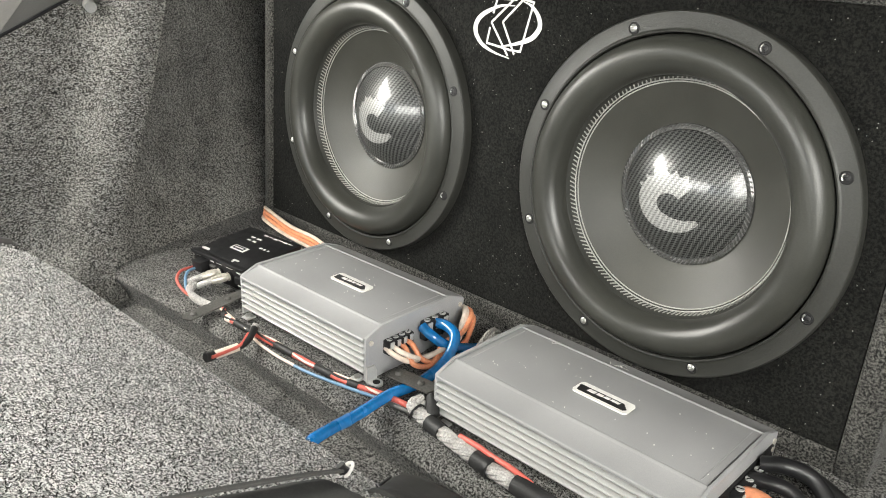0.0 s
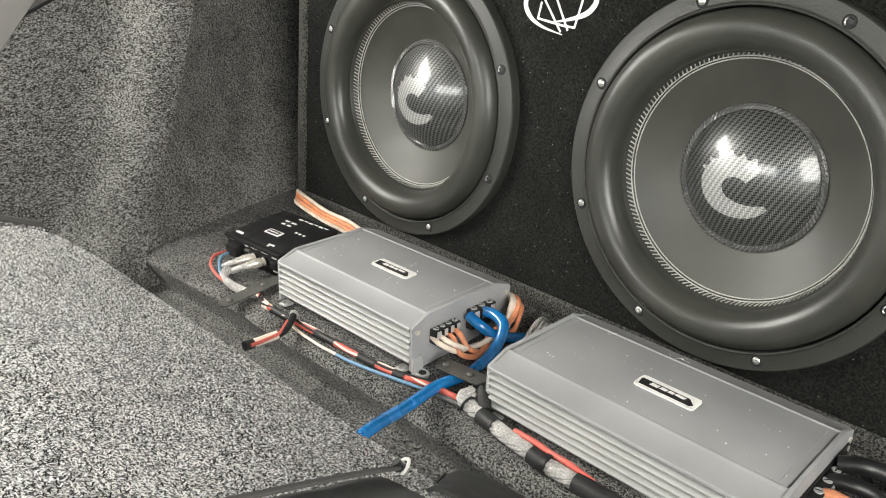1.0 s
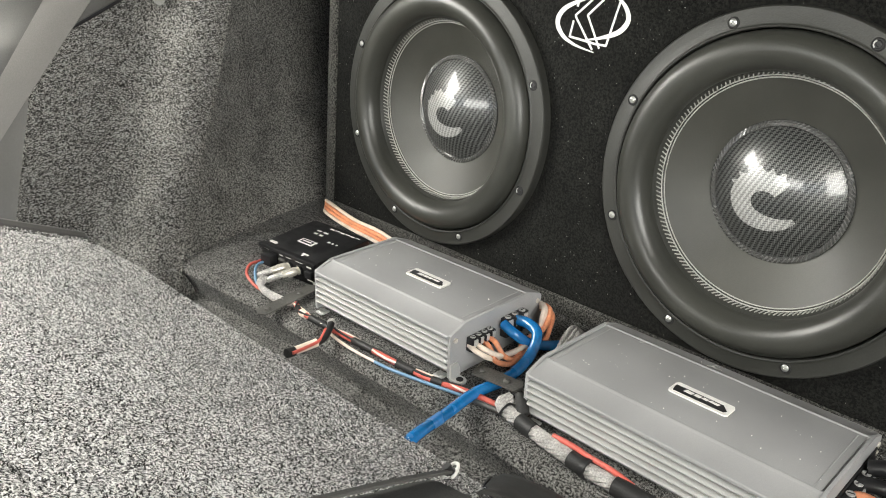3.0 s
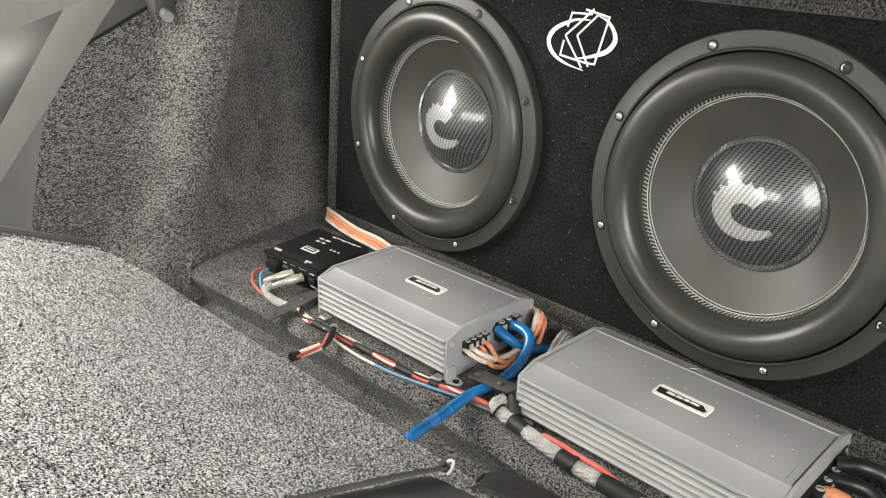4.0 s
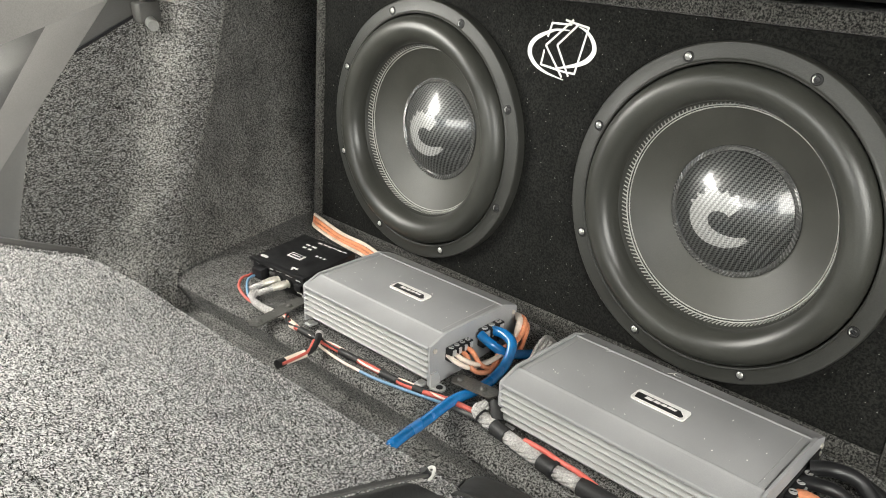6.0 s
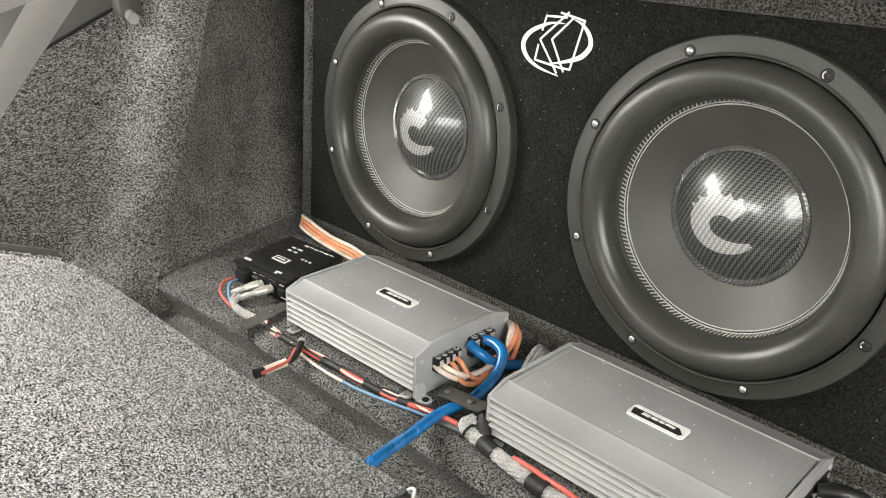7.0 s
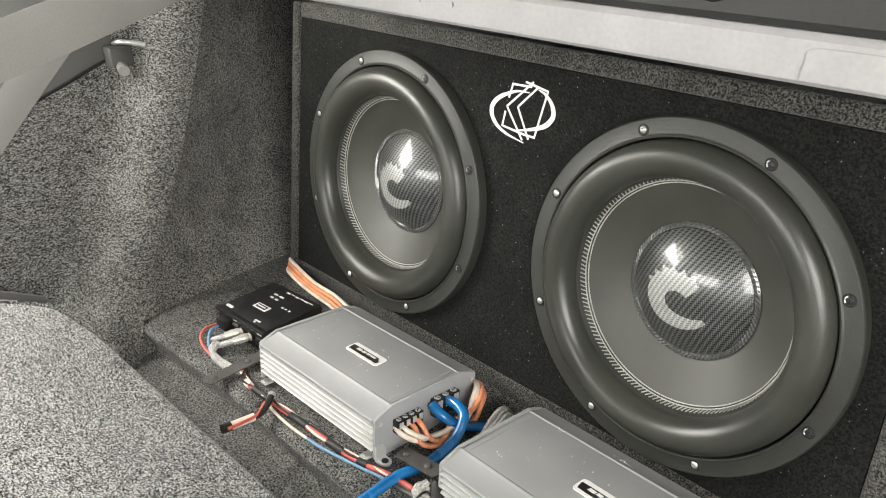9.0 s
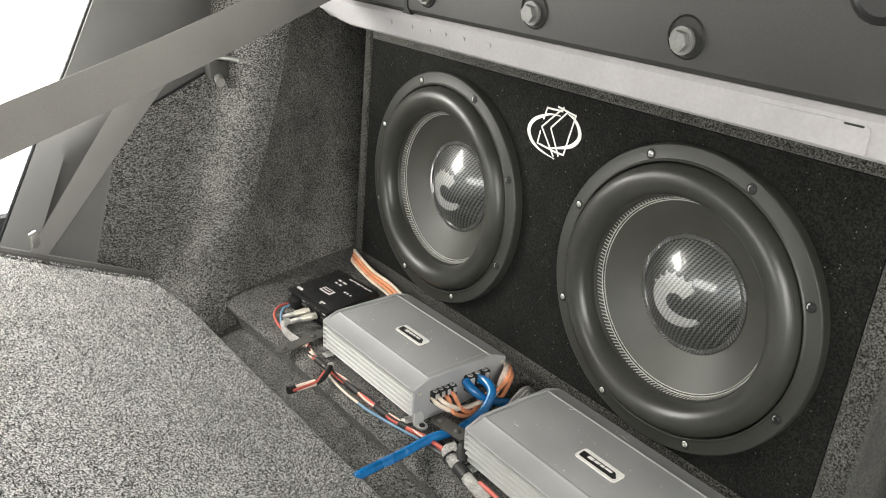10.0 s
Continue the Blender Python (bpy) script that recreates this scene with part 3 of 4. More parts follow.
def subwoofer(x):
    base = thing("subwoofer", BOX @ pose(x, 0.0, 0), "black subwoofer with a wide rubber surround and carbon dust cap", "loudspeaker", "subwoofers in the box")
    part("gasket_ring", lathe([(0.1408, 0.012), (0.1408, -0.0015), (0.1414, -0.0028), (0.1428, -0.0032), (0.1438, -0.0022), (0.1446, -0.0018), (0.1572, -0.0018), (0.1582, -0.0008), (0.1586, 0.0010), (0.1586, 0.0105)], 128), GASKET, base, "dark grey mounting ring with screw holes")
    roll = [(0.1402, 0.012)]
    for k in range(25):
        a = math.pi * k / 24
        roll.append((0.1232 + 0.0164 * math.cos(a), 0.0035 + 0.0030 * k / 24 - 0.0205 * math.sin(a) ** 0.85))
    part("surround", lathe(roll, 128), RUBBER, base, "black high-roll rubber surround")
    part("sewn_band", lathe([(0.1074, 0.0050), (0.1066, 0.0062), (0.1058, 0.0095), (0.1050, 0.0110), (0.1034, 0.0162), (0.1016, 0.0178)], 112), GASKET, base, "dark band under the sewn threads")
    part("cone", lathe([(0.1024, 0.0174), (0.098, 0.0196), (0.088, 0.0247), (0.075, 0.0310), (0.064, 0.0362), (0.055, 0.041)], 112), CONE, base, "charcoal fabric cone")
    part("sewn_threads", slanted_threads((0.1030, 0.0160), (0.1049, 0.0102), 156, 0.8, 0.00068), SEWN, base, "pale grey threads sewn across the band")
    part("stitch_ring", thread_ring(0.1028, 0.0158, 0.0006), THREAD, base, "pale grey sewn ring")
    part("stitch_ring", thread_ring(0.1008, 0.0174, 0.0006), THREAD, base, "pale grey sewn ring")
    cap = part("dust_cap", lathe([(r, dome(r)) for r in [CAP * math.sin(math.pi / 2 * k / 18) for k in range(18, -1, -1)]], 96), CARBON, base, "glossy carbon twill dust cap")
    part("cap_edge", lathe([(0.0645, 0.0372), (0.0638, 0.0352), (0.0618, 0.0338), (0.0590, 0.0340), (0.0574, 0.0362)], 96), LACQUER, base, "glossy black bead round the cap")
    part("cap_cord", slanted_threads((0.0592, 0.0339), (0.0634, 0.0350), 92, 1.1, 0.0009), CORD, base, "grey corded thread in the bead")
    part("emblem", emblem(), EMBLEM, cap, "pale grey printed crest shape")
    bolt = finish("screw", lathe([(0.0, -0.0002), (0.0011, -0.0002), (0.0013, -0.0012), (0.0024, -0.0010), (0.0033, -0.0001), (0.0034, 0.001)], 20), STEEL)
    # Dark copy of the same screw, for heads that reflect only the dark cabin.
    dull = finish("screw", lathe([(0.0, -0.0001), (0.0012, -0.0001), (0.0014, -0.0006), (0.0026, -0.0004), (0.0031, 0.0001), (0.0032, 0.001)], 20), BLACK_METAL)
    # Flat black disc, coloured for the shade inside a screw hole.
    hole = finish("screw_recess", lathe([(0.0, -0.0002), (0.0043, -0.0002), (0.0046, -0.0006), (0.0050, -0.0004), (0.0054, 0.0003)], 24), HOLE)
    for k in range(8):
        a = radians(21.2 + 45 * k)
        px, pz = 0.149 * math.cos(a), 0.149 * math.sin(a)
        part("screw_recess", hole, HOLE, base, at=pose(px, -0.0019, pz))
        # Right-hand heads: dim reflection as black colour, its glint as a steel sliver.
        if k in (0, 1, 7):
            part("screw", dull, BLACK_METAL, base, "screw coloured dark for its dim reflection", at=pose(px, -0.0023, pz))
            part("screw_glint", finish("screw_glint", tube([(0.0031 * math.cos(b), 0, 0.0031 * math.sin(b)) for b in (2.0, 2.5, 3.0, 3.5, 4.0)], 0.0007, 6, 3), STEEL), STEEL, base, "bright sliver painted as a glint on the screw", at=pose(px, -0.0023, pz))
        else:
            part("screw", bolt, STEEL, base, "bright steel screw", at=pose(px - 0.0004, -0.0022, pz + 0.0003))
    return base


def emblem():
    """A ragged hook shape that follows the cap."""
    rows = []
    for k in range(111):
        t = k / 110
        a = radians(52 + 262 * t)
        inner = 0.0085 + 0.0025 * math.sin(math.pi * t)
        outer = 0.0235 + 0.0055 * math.sin(math.pi * t)
        if t < 0.42:
            outer += 0.0035 * max(0.0, math.sin(t * 95)) + 0.002 * max(0.0, math.sin(t * 31))
        tail = max(0.0, (t - 0.70) / 0.30)
        outer -= 0.0075 * tail ** 2
        inner += 0.004 * tail
        if t < 0.07:
            outer -= 0.005 * (0.07 - t) / 0.07
        row = []
        for j in range(5):
            r = inner + (outer - inner) * j / 4
            px, pz = 1.22 * r * math.cos(a) - 0.001 + 0.013 * tail, 1.02 * r * math.sin(a) - 0.006
            row.append((px, dome(math.hypot(px, pz)) - 0.0004, pz))
        rows.append(row)
    return sheet(rows)


subwoofer(0.0)
subwoofer(-0.3935)


def crest():
    """The white line emblem on the front panel."""
    base = thing("box_emblem", BOX @ pose(0, 0.0102, 0), "white line emblem of crossed strokes inside an oval", "emblem")

    def stroke(points, wide):
        bm = bmesh.new()
        line = [Vector((x, 0, z)) for x, z in points]
        rows = []
        for k, p in enumerate(line):
            way = (line[min(k + 1, len(line) - 1)] - line[max(k - 1, 0)]).normalized()
            w = wide if isinstance(wide, float) else wide[0] + (wide[1] - wide[0]) * math.sin(math.pi * k / (len(line) - 1))
            side = Vector((-way.z, 0, way.x)) * w / 2
            rows.append([p + side, p - side])
        return sheet(rows, 0.0006, bm)

    for points in ([(-0.2170, 0.150), (-0.1920, 0.1510)], [(-0.2165, 0.151), (-0.2205, 0.1357)], [(-0.1905, 0.1560), (-0.2219, 0.127), (-0.1972, 0.0972)], [(-0.1835, 0.1525), (-0.2074, 0.1288), (-0.1894, 0.0995)],
                   [(-0.2005, 0.1547), (-0.1708, 0.1499)], [(-0.1715, 0.1505), (-0.1823, 0.1025)], [(-0.1820, 0.1031), (-0.1955, 0.1032)], [(-0.2231, 0.1221), (-0.2257, 0.1060)], [(-0.2260, 0.1067), (-0.1955, 0.1033)]):
        fine = []
        for (a, b), (c, d) in zip(points, points[1:]):
            part("stroke", stroke([(a, b), (c, d)], 0.0021), WHITE_VINYL, base, at=pose(0, 0.0001 * len(fine), 0))
    for points in ([(-0.1939, 0.1451), (-0.2100, 0.1440), (-0.2233, 0.1391), (-0.2345, 0.1330), (-0.2410, 0.1255), (-0.2421, 0.1178), (-0.2385, 0.1110), (-0.2310, 0.1045), (-0.217, 0.099), (-0.195, 0.0950)],
                   [(-0.1834, 0.1498), (-0.1750, 0.1472), (-0.1675, 0.1415), (-0.1625, 0.1340), (-0.1620, 0.1270), (-0.1672, 0.1195), (-0.1740, 0.1150), (-0.1830, 0.1115), (-0.1950, 0.1080), (-0.2084, 0.1051)]):
        line = [(p.x, p.z) for p in spline([(x, 0, z) for x, z in points], 4)]
        part("crescent", stroke(line, (0.0008, 0.0052)), WHITE_VINYL, base, at=pose(0, -0.0002, 0))


crest()

# ---- amplifiers ----
DEEP = 0.143


def terminal_block(parent, y0, count, wide, high, x, z):
    body = part("terminal_block", block((x, y0, z), (x + 0.0085, y0 + wide * count, z + high), 0.0008), BLACK_PLASTIC, parent, "black screw terminal block")
    for k in range(count):
        screw = part("terminal_screw", disc(min(wide * 0.33, 0.0034), 0.0, 0.0012, 14), AMP_LIGHT, body, "bright terminal screw", at=pose(x + 0.0042, y0 + wide * (k + 0.5), z + high - 0.0003, 0, 0, 20 + 35 * k))
        part("screw_slot", block((-0.0026, -0.0005, 0.0008), (0.0026, 0.0005, 0.0014)), HOLE, screw)
        part("terminal_clamp", block((x + 0.0080, y0 + wide * (k + 0.2), z + high * 0.45), (x + 0.0098, y0 + wide * (k + 0.8), z + high * 0.93), 0.0006), AMP_LIGHT, body)
        if k:
            part("divider", block((x + 0.0078, y0 + wide * k - 0.0005, z + 0.001), (x + 0.0110, y0 + wide * k + 0.0005, z + high), 0.0002), BLACK_PLASTIC, body)
    return body


def amplifier(at, length, label, logo_x, terminals, dark_panel=False):
    base = thing("amplifier", at, label, "amplifier", "silver amplifiers on the boot floor")
    h, top = 0.0470, 0.0545
    body = [(0.010, 0.002), (0.010, 0.0430), (0.0, 0.0440), (0.0, h - 0.001), (0.0008, h), (0.0218, top - 0.0016), (0.0228, top - 0.0008), (0.0240, top + 0.0002), (0.0250, top + 0.0003), (0.0262, top - 0.0004), (0.0275, top - 0.0012)]
    mirrored = [(DEEP - y, z) for y, z in reversed(body)]
    part("heatsink_case", prism(body + mirrored, 0.002, length - 0.002), AMP_GREY, base, "satin silver-grey finned aluminium case")
    part("top_plate", block((0.004, 0.0264, top - 0.003), (length - 0.004, DEEP - 0.0264, top - 0.0004), 0.0003), AMP_GREY, base)
    for k in range(5):
        z = 0.0105 + 0.0066 * k
        fin = finish("fin", prism([(0.0115, z), (0.0006, z + 0.0003), (0.0, z + 0.0007), (0.0, z + 0.0016), (0.0006, z + 0.0020), (0.0115, z + 0.0023)], 0.002, length - 0.002), AMP_LIGHT)
        part("fin", fin, AMP_LIGHT, base)
        part("fin", fin, AMP_LIGHT, base, at=pose(length, DEEP, 0, 0, 0, 180))
    cap = [(0.002, 0.002), (0.0016, h - 0.0015), (0.0026, h + 0.0004), (0.0236, top + 0.0008), (DEEP - 0.0236, top + 0.0008), (DEEP - 0.0026, h + 0.0004), (DEEP - 0.0016, h - 0.0015), (DEEP - 0.002, 0.002)]
    for lo, hi in ((-0.001, 0.002), (length - 0.002, length + 0.001)):
        plate = part("end_plate", prism(cap, lo, hi), AMP_END, base, "grey end plate held by screws")
        for y, z in ((0.008, h - 0.006), (DEEP - 0.008, h - 0.006), (0.010, 0.010), (DEEP * 0.42, h - 0.022)):
            out = hi if hi > 0.05 else lo - 0.0012
            part("screw", disc(0.0026, out, out + 0.0014, 12, "x"), GOLD, plate, at=pose(0, y, z))
    outline = [(0.0, -0.0065), (0.008, -0.0065)] + [(0.008 + 0.0065 * math.cos(radians(q)), 0.0065 * math.sin(radians(q))) for q in range(-75, 90, 15)] + [(0.008, 0.0065), (0.0, 0.0065)]
    lug = part("corner_lug", prism(outline, 0.0, 0.0022, "z"), AMP_LIGHT, base, "bright folded mounting lug", at=pose(length + 0.001, 0.0085, 0))
    part("lug_upright", prism([(-0.0065, 0.0), (0.0065, 0.0), (0.0065, 0.010), (0.003, 0.017), (-0.0065, 0.017)], 0.0, 0.0022, "x"), AMP_LIGHT, lug)
    part("lug_screw", disc(0.0036, 0.0022, 0.0030, 14, "z"), HOLE, lug, "dark screw hole", at=pose(0.008, 0, 0))
    for x in (0.006, length - 0.016):
        for y, way in ((0.004, -1), (DEEP - 0.004, 1)):
            tab = part("foot", block((x, y - 0.008 if way < 0 else y - 0.004, 0.0), (x + 0.011, y + 0.004 if way < 0 else y + 0.008, 0.0022), 0.0009), AMP_LIGHT, base)
            part("foot_screw", disc(0.0032, 0.0022, 0.0045, 10, "z"), STEEL, tab, at=pose(x + 0.0055, y + way * 0.003, 0))
    corners = []
    for cx, cy, first in ((logo_x + 0.0225, DEEP / 2 + 0.0015, 0), (logo_x - 0.0225, DEEP / 2 + 0.0015, 90), (logo_x - 0.0225, DEEP / 2 - 0.0095, 180), (logo_x + 0.0225, DEEP / 2 - 0.0095, 270)):
        corners += [(cx + 0.0035 * math.cos(radians(first + 18 * j)), cy + 0.0035 * math.sin(radians(first + 18 * j))) for j in range(6)]
    badge = part("badge", prism(corners, top - 0.001, top + 0.0009, "z"), WHITE_VINYL, base, "white badge with a black field")
    mid = DEEP / 2 - 0.004
    slant = [(logo_x - 0.0225, mid - 0.0058), (logo_x + 0.0215, mid - 0.0058), (logo_x + 0.0235, mid - 0.0030), (logo_x + 0.0175, mid + 0.0036), (logo_x - 0.0235, mid + 0.0036), (logo_x - 0.0242, mid + 0.0020)]
    part("badge_field", prism(slant, top + 0.0007, top + 0.0012, "z"), BLACK_PLASTIC, badge)
    for k, (a, b) in enumerate(((-0.015, -0.008), (-0.0065, -0.001), (0.0005, 0.005), (0.0065, 0.0145))):
        part("badge_bar", prism([(logo_x + a, mid - 0.0018 + 0.0004 * k), (logo_x + b, mid - 0.0022 + 0.0004 * k), (logo_x + b + 0.001, mid + 0.0016), (logo_x + a + 0.001, mid + 0.0020)], top + 0.0010, top + 0.0015, "z"), WHITE_VINYL, badge)
    for x in (0.0090, length - 0.0100):
        part("seam", block((x, 0.0290, top - 0.0008), (x + 0.0007, DEEP - 0.0290, top - 0.0001)), AMP_END, base, "thin joint across the top plate")
    # Added black sheet: the shaded end face put into colour, with screws and print.
    if dark_panel:
        panel = part("end_shade_panel", block((length + 0.0010, 0.0075, 0.0050), (length + 0.0022, DEEP - 0.0075, 0.0400), 0.0004), BLACK_METAL, base, "black sheet added for the shade on the end plate behind the terminals")
        for y in (0.0110, DEEP - 0.0110):
            part("panel_screw", disc(0.0022, length + 0.0021, length + 0.0030, 12, "x"), GOLD, panel, at=pose(0, y, 0.0355))
        for k in range(3):
            part("print_bar", block((length + 0.0021, 0.1100 + 0.0045 * k, 0.0290), (length + 0.0026, 0.1130 + 0.0045 * k, 0.0310)), WHITE_VINYL, panel)
    for y0, count, wide, high, z in terminals:
        terminal_block(base, y0, count, wide, high, length + (0.0020 if dark_panel else 0.001), z)
    return base


SMALL = pose(-0.3880, -0.1980, LEDGE + 0.0027, -4.6, 0, 1.6)
BIG = pose(-0.1002, -0.1878, LEDGE + 0.0026, -4.6, 0, 0.22)
amplifier(SMALL, 0.200, "silver-grey finned car amplifier with wires at its end plate", 0.107, ((0.024, 4, 0.0085, 0.0145, 0.0245), (0.075, 3, 0.0115, 0.0205, 0.0215)))
amplifier(BIG, 0.2425, "long silver-grey finned car amplifier with a dusty top", 0.127, ((0.010, 4, 0.0085, 0.0160, 0.0220), (0.056, 3, 0.0165, 0.0210, 0.0150)), True)


def line_converter():
    base = thing("line_converter", pose(-0.528, -0.172, LEDGE, 0, 0, 5.0), "small black box with white print and plugged-in leads", "signal converter")
    part("case", block((0, 0, 0.0), (0.098, 0.088, 0.0305), 0.0012), BLACK_METAL, base)
    part("end_lip", block((-0.0015, -0.003, 0.027), (0.0995, 0.004, 0.0315), 0.0008), BLACK_METAL, base)
    top = 0.0305
    part("badge", block((0.032, 0.030, top), (0.057, 0.041, top + 0.0006), 0.0002), WHITE_VINYL, base, "white label")
    part("badge_field", block((0.035, 0.032, top + 0.0005), (0.054, 0.039, top + 0.0009)), BLACK_PLASTIC, base)
    part("badge_bar", block((0.037, 0.0345, top + 0.0008), (0.052, 0.0365, top + 0.0012)), WHITE_VINYL, base)
    part("print_label", prism([(0.004, 0.0105), (0.006, 0.0085), (0.017, 0.0085), (0.0185, 0.0105), (0.016, 0.0130), (0.005, 0.0130)], top, top + 0.0005, "z"), WHITE_VINYL, base)
    rows = [(0.030, 0.058, 0.006), (0.040, 0.058, 0.006), (0.028, 0.066, 0.007), (0.039, 0.066, 0.008), (0.064, 0.050, 0.004), (0.071, 0.050, 0.003), (0.078, 0.050, 0.003), (0.064, 0.010, 0.010), (0.066, 0.0065, 0.003)]
    for x, y, w in rows:
        part("print_bar", block((x, y, top - 0.0002), (x + w, y + 0.0028, top + 0.0004)), WHITE_VINYL, base)
    for k in range(6):
        part("print_bar", block((0.038 + 0.009 * k, 0.079 + 0.0012 * (k % 2), top - 0.0002), (0.0445 + 0.009 * k, 0.0815, top + 0.0004)), WHITE_VINYL, base)
    part("connector", block((0.012, -0.012, 0.010), (0.030, 0.0, 0.024), 0.001), BLACK_PLASTIC, base, "black plug for the red and blue leads")
    for x in (0.052, 0.070):
        plug = part("rca_plug", lathe([(0.0, 0.0), (0.0056, 0.0), (0.0058, -0.004), (0.0044, -0.0048), (0.0044, -0.0062), (0.0052, -0.007), (0.0054, -0.016), (0.0046, -0.0175), (0.0044, -0.024), (0.0, -0.024)], 24), GOLD, base, "nickel-plated signal plug", at=pose(x, 0.001, 0.0150, 0, 0, -17))
        part("sleeve", tube([(0.0, -0.022, 0.0), (-0.003, -0.031, -0.002), (-0.010, -0.038, -0.007)], 0.0036, 10, 4), BRAID, plug)
        part("jack", disc(0.0062, -0.003, 0.0, 16, "y"), BLACK_PLASTIC, base, at=pose(x, 0, 0.0150))
    for x, z, w in ((0.006, 0.026, 0.008), (0.034, 0.0245, 0.006), (0.046, 0.0255, 0.010), (0.064, 0.0255, 0.012), (0.083, 0.0235, 0.008), (0.034, 0.0065, 0.006), (0.083, 0.0065, 0.009)):
        part("print_bar", block((x, -0.0034 if z > 0.0262 else -0.0006, z - 0.0008), (x + w, 0.0004, z + 0.0008)), WHITE_VINYL, base)
    port = part("socket", block((0.0335, -0.0030, 0.0095), (0.0435, 0.0005, 0.0205), 0.0008), TRIM, base, "grey lead socket")
    for k in range(3):
        part("pin_hole", block((0.0348 + 0.0028 * k, -0.0034, 0.0115), (0.0366 + 0.0028 * k, -0.0026, 0.0185)), HOLE, port)
    for x in (0.004, 0.094):
        part("case_screw", lathe([(0.0, -0.0012), (0.0016, -0.0010), (0.0022, 0.0), (0.0022, 0.0006)], 12), STEEL, base, at=pose(x, -0.0002, 0.0045))
    part("knob", block((0.082, -0.004, 0.010), (0.094, 0.0, 0.019), 0.001), BLACK_PLASTIC, base)


line_converter()

# ---- cables and brackets ----


def cable(name, points, radius, mat, label, category="cable", sides=12, lumps=0.0, bands=(), drop=0.0):
    points = [Vector(p) + drop * Vector((-0.012, 0.010, -0.010)) for p in points]
    base = thing(name, pose(0, 0, 0), label, category)
    line = spline(points, 8)
    if mat is BRAID:
        part("core", tube(points, radius * 0.80, sides, 8), TAPE, base)
        run = [0.0]
        for p, q in zip(line, line[1:]):
            run.append(run[-1] + (q - p).length)
        for strand in range(7):
            wound = []
            for k, p in enumerate(line):
                way = (line[min(k + 1, len(line) - 1)] - line[max(k - 1, 0)]).normalized()
                side = way.cross(Vector((0, 0, 1))).normalized()
                a = 2 * math.pi * strand / 7 + run[k] / (radius * 11) * 2 * math.pi
                wound.append(p + radius * 0.66 * (math.cos(a) * side + math.sin(a) * side.cross(way)))
            part("strand", tube(wound, radius * 0.36, 7, 2, lumps=lumps), BRAID, base)
    else:
        part("jacket", tube(points, radius, sides, 8, lumps=lumps), mat, base)
    for a, b, m, extra, kind in bands:
        piece = line[int(a * (len(line) - 1)):max(int(b * (len(line) - 1)), int(a * (len(line) - 1)) + 1) + 1]
        part(kind, tube(piece, radius + extra, sides, 1), m, base)
    return base


cable("power_cable", [(-0.184, -0.098, -0.152), (-0.166, -0.098, -0.1505), (-0.152, -0.103, -0.155), (-0.147, -0.121, -0.170), (-0.148, -0.153, -0.179), (-0.151, -0.193, -0.176), (-0.139, -0.243, -0.166), (-0.118, -0.296, -0.145), (-0.108, -0.325, -0.141)], 0.0056, BLUE, "thick translucent blue power cable crossing the boot floor lip", lumps=0.05)
cable("power_cable", [(-0.184, -0.116, -0.150), (-0.170, -0.117, -0.154), (-0.159, -0.106, -0.166), (-0.150, -0.088, -0.173), (-0.138, -0.066, -0.177), (-0.115, -0.044, -0.178), (-0.085, -0.038, -0.178)], 0.0054, BLUE, "thick blue cable running behind the long amplifier", lumps=0.05)
cable("speaker_wire", [(-0.186, -0.164, -0.153), (-0.174, -0.165, -0.155), (-0.168, -0.152, -0.166), (-0.168, -0.133, -0.171), (-0.163, -0.114, -0.170), (-0.161, -0.095, -0.168), (-0.166, -0.078, -0.161), (-0.173, -0.063, -0.154), (-0.184, -0.051, -0.158), (-0.205, -0.045, -0.168)], 0.0027, CREAM, "cream speaker wire looping from the terminals", lumps=0.05)
cable("speaker_wire", [(-0.186, -0.156, -0.153), (-0.173, -0.158, -0.154), (-0.165, -0.145, -0.164), (-0.163, -0.128, -0.169), (-0.159, -0.112, -0.166), (-0.158, -0.092, -0.164), (-0.168, -0.076, -0.157), (-0.176, -0.062, -0.152), (-0.188, -0.050, -0.156), (-0.210, -0.044, -0.164)], 0.0027, CREAM, "cream speaker wire looping from the terminals", lumps=0.05)
cable("speaker_wire", [(-0.186, -0.147, -0.153), (-0.173, -0.149, -0.157), (-0.164, -0.149, -0.169), (-0.157, -0.134, -0.175), (-0.158, -0.112, -0.172), (-0.155, -0.088, -0.170), (-0.160, -0.072, -0.164), (-0.168, -0.058, -0.158), (-0.187, -0.047, -0.163), (-0.205, -0.042, -0.172)], 0.0027, ORANGE, "orange speaker wire looping from the terminals", lumps=0.05)
cable("speaker_wire", [(-0.186, -0.139, -0.153), (-0.172, -0.141, -0.155), (-0.163, -0.139, -0.167), (-0.159, -0.126, -0.174), (-0.162, -0.110, -0.163), (-0.159, -0.088, -0.160), (-0.163, -0.073, -0.158), (-0.171, -0.058, -0.154), (-0.188, -0.046, -0.159), (-0.208, -0.041, -0.170)], 0.0027, ORANGE, "orange speaker wire looping from the terminals", lumps=0.05)
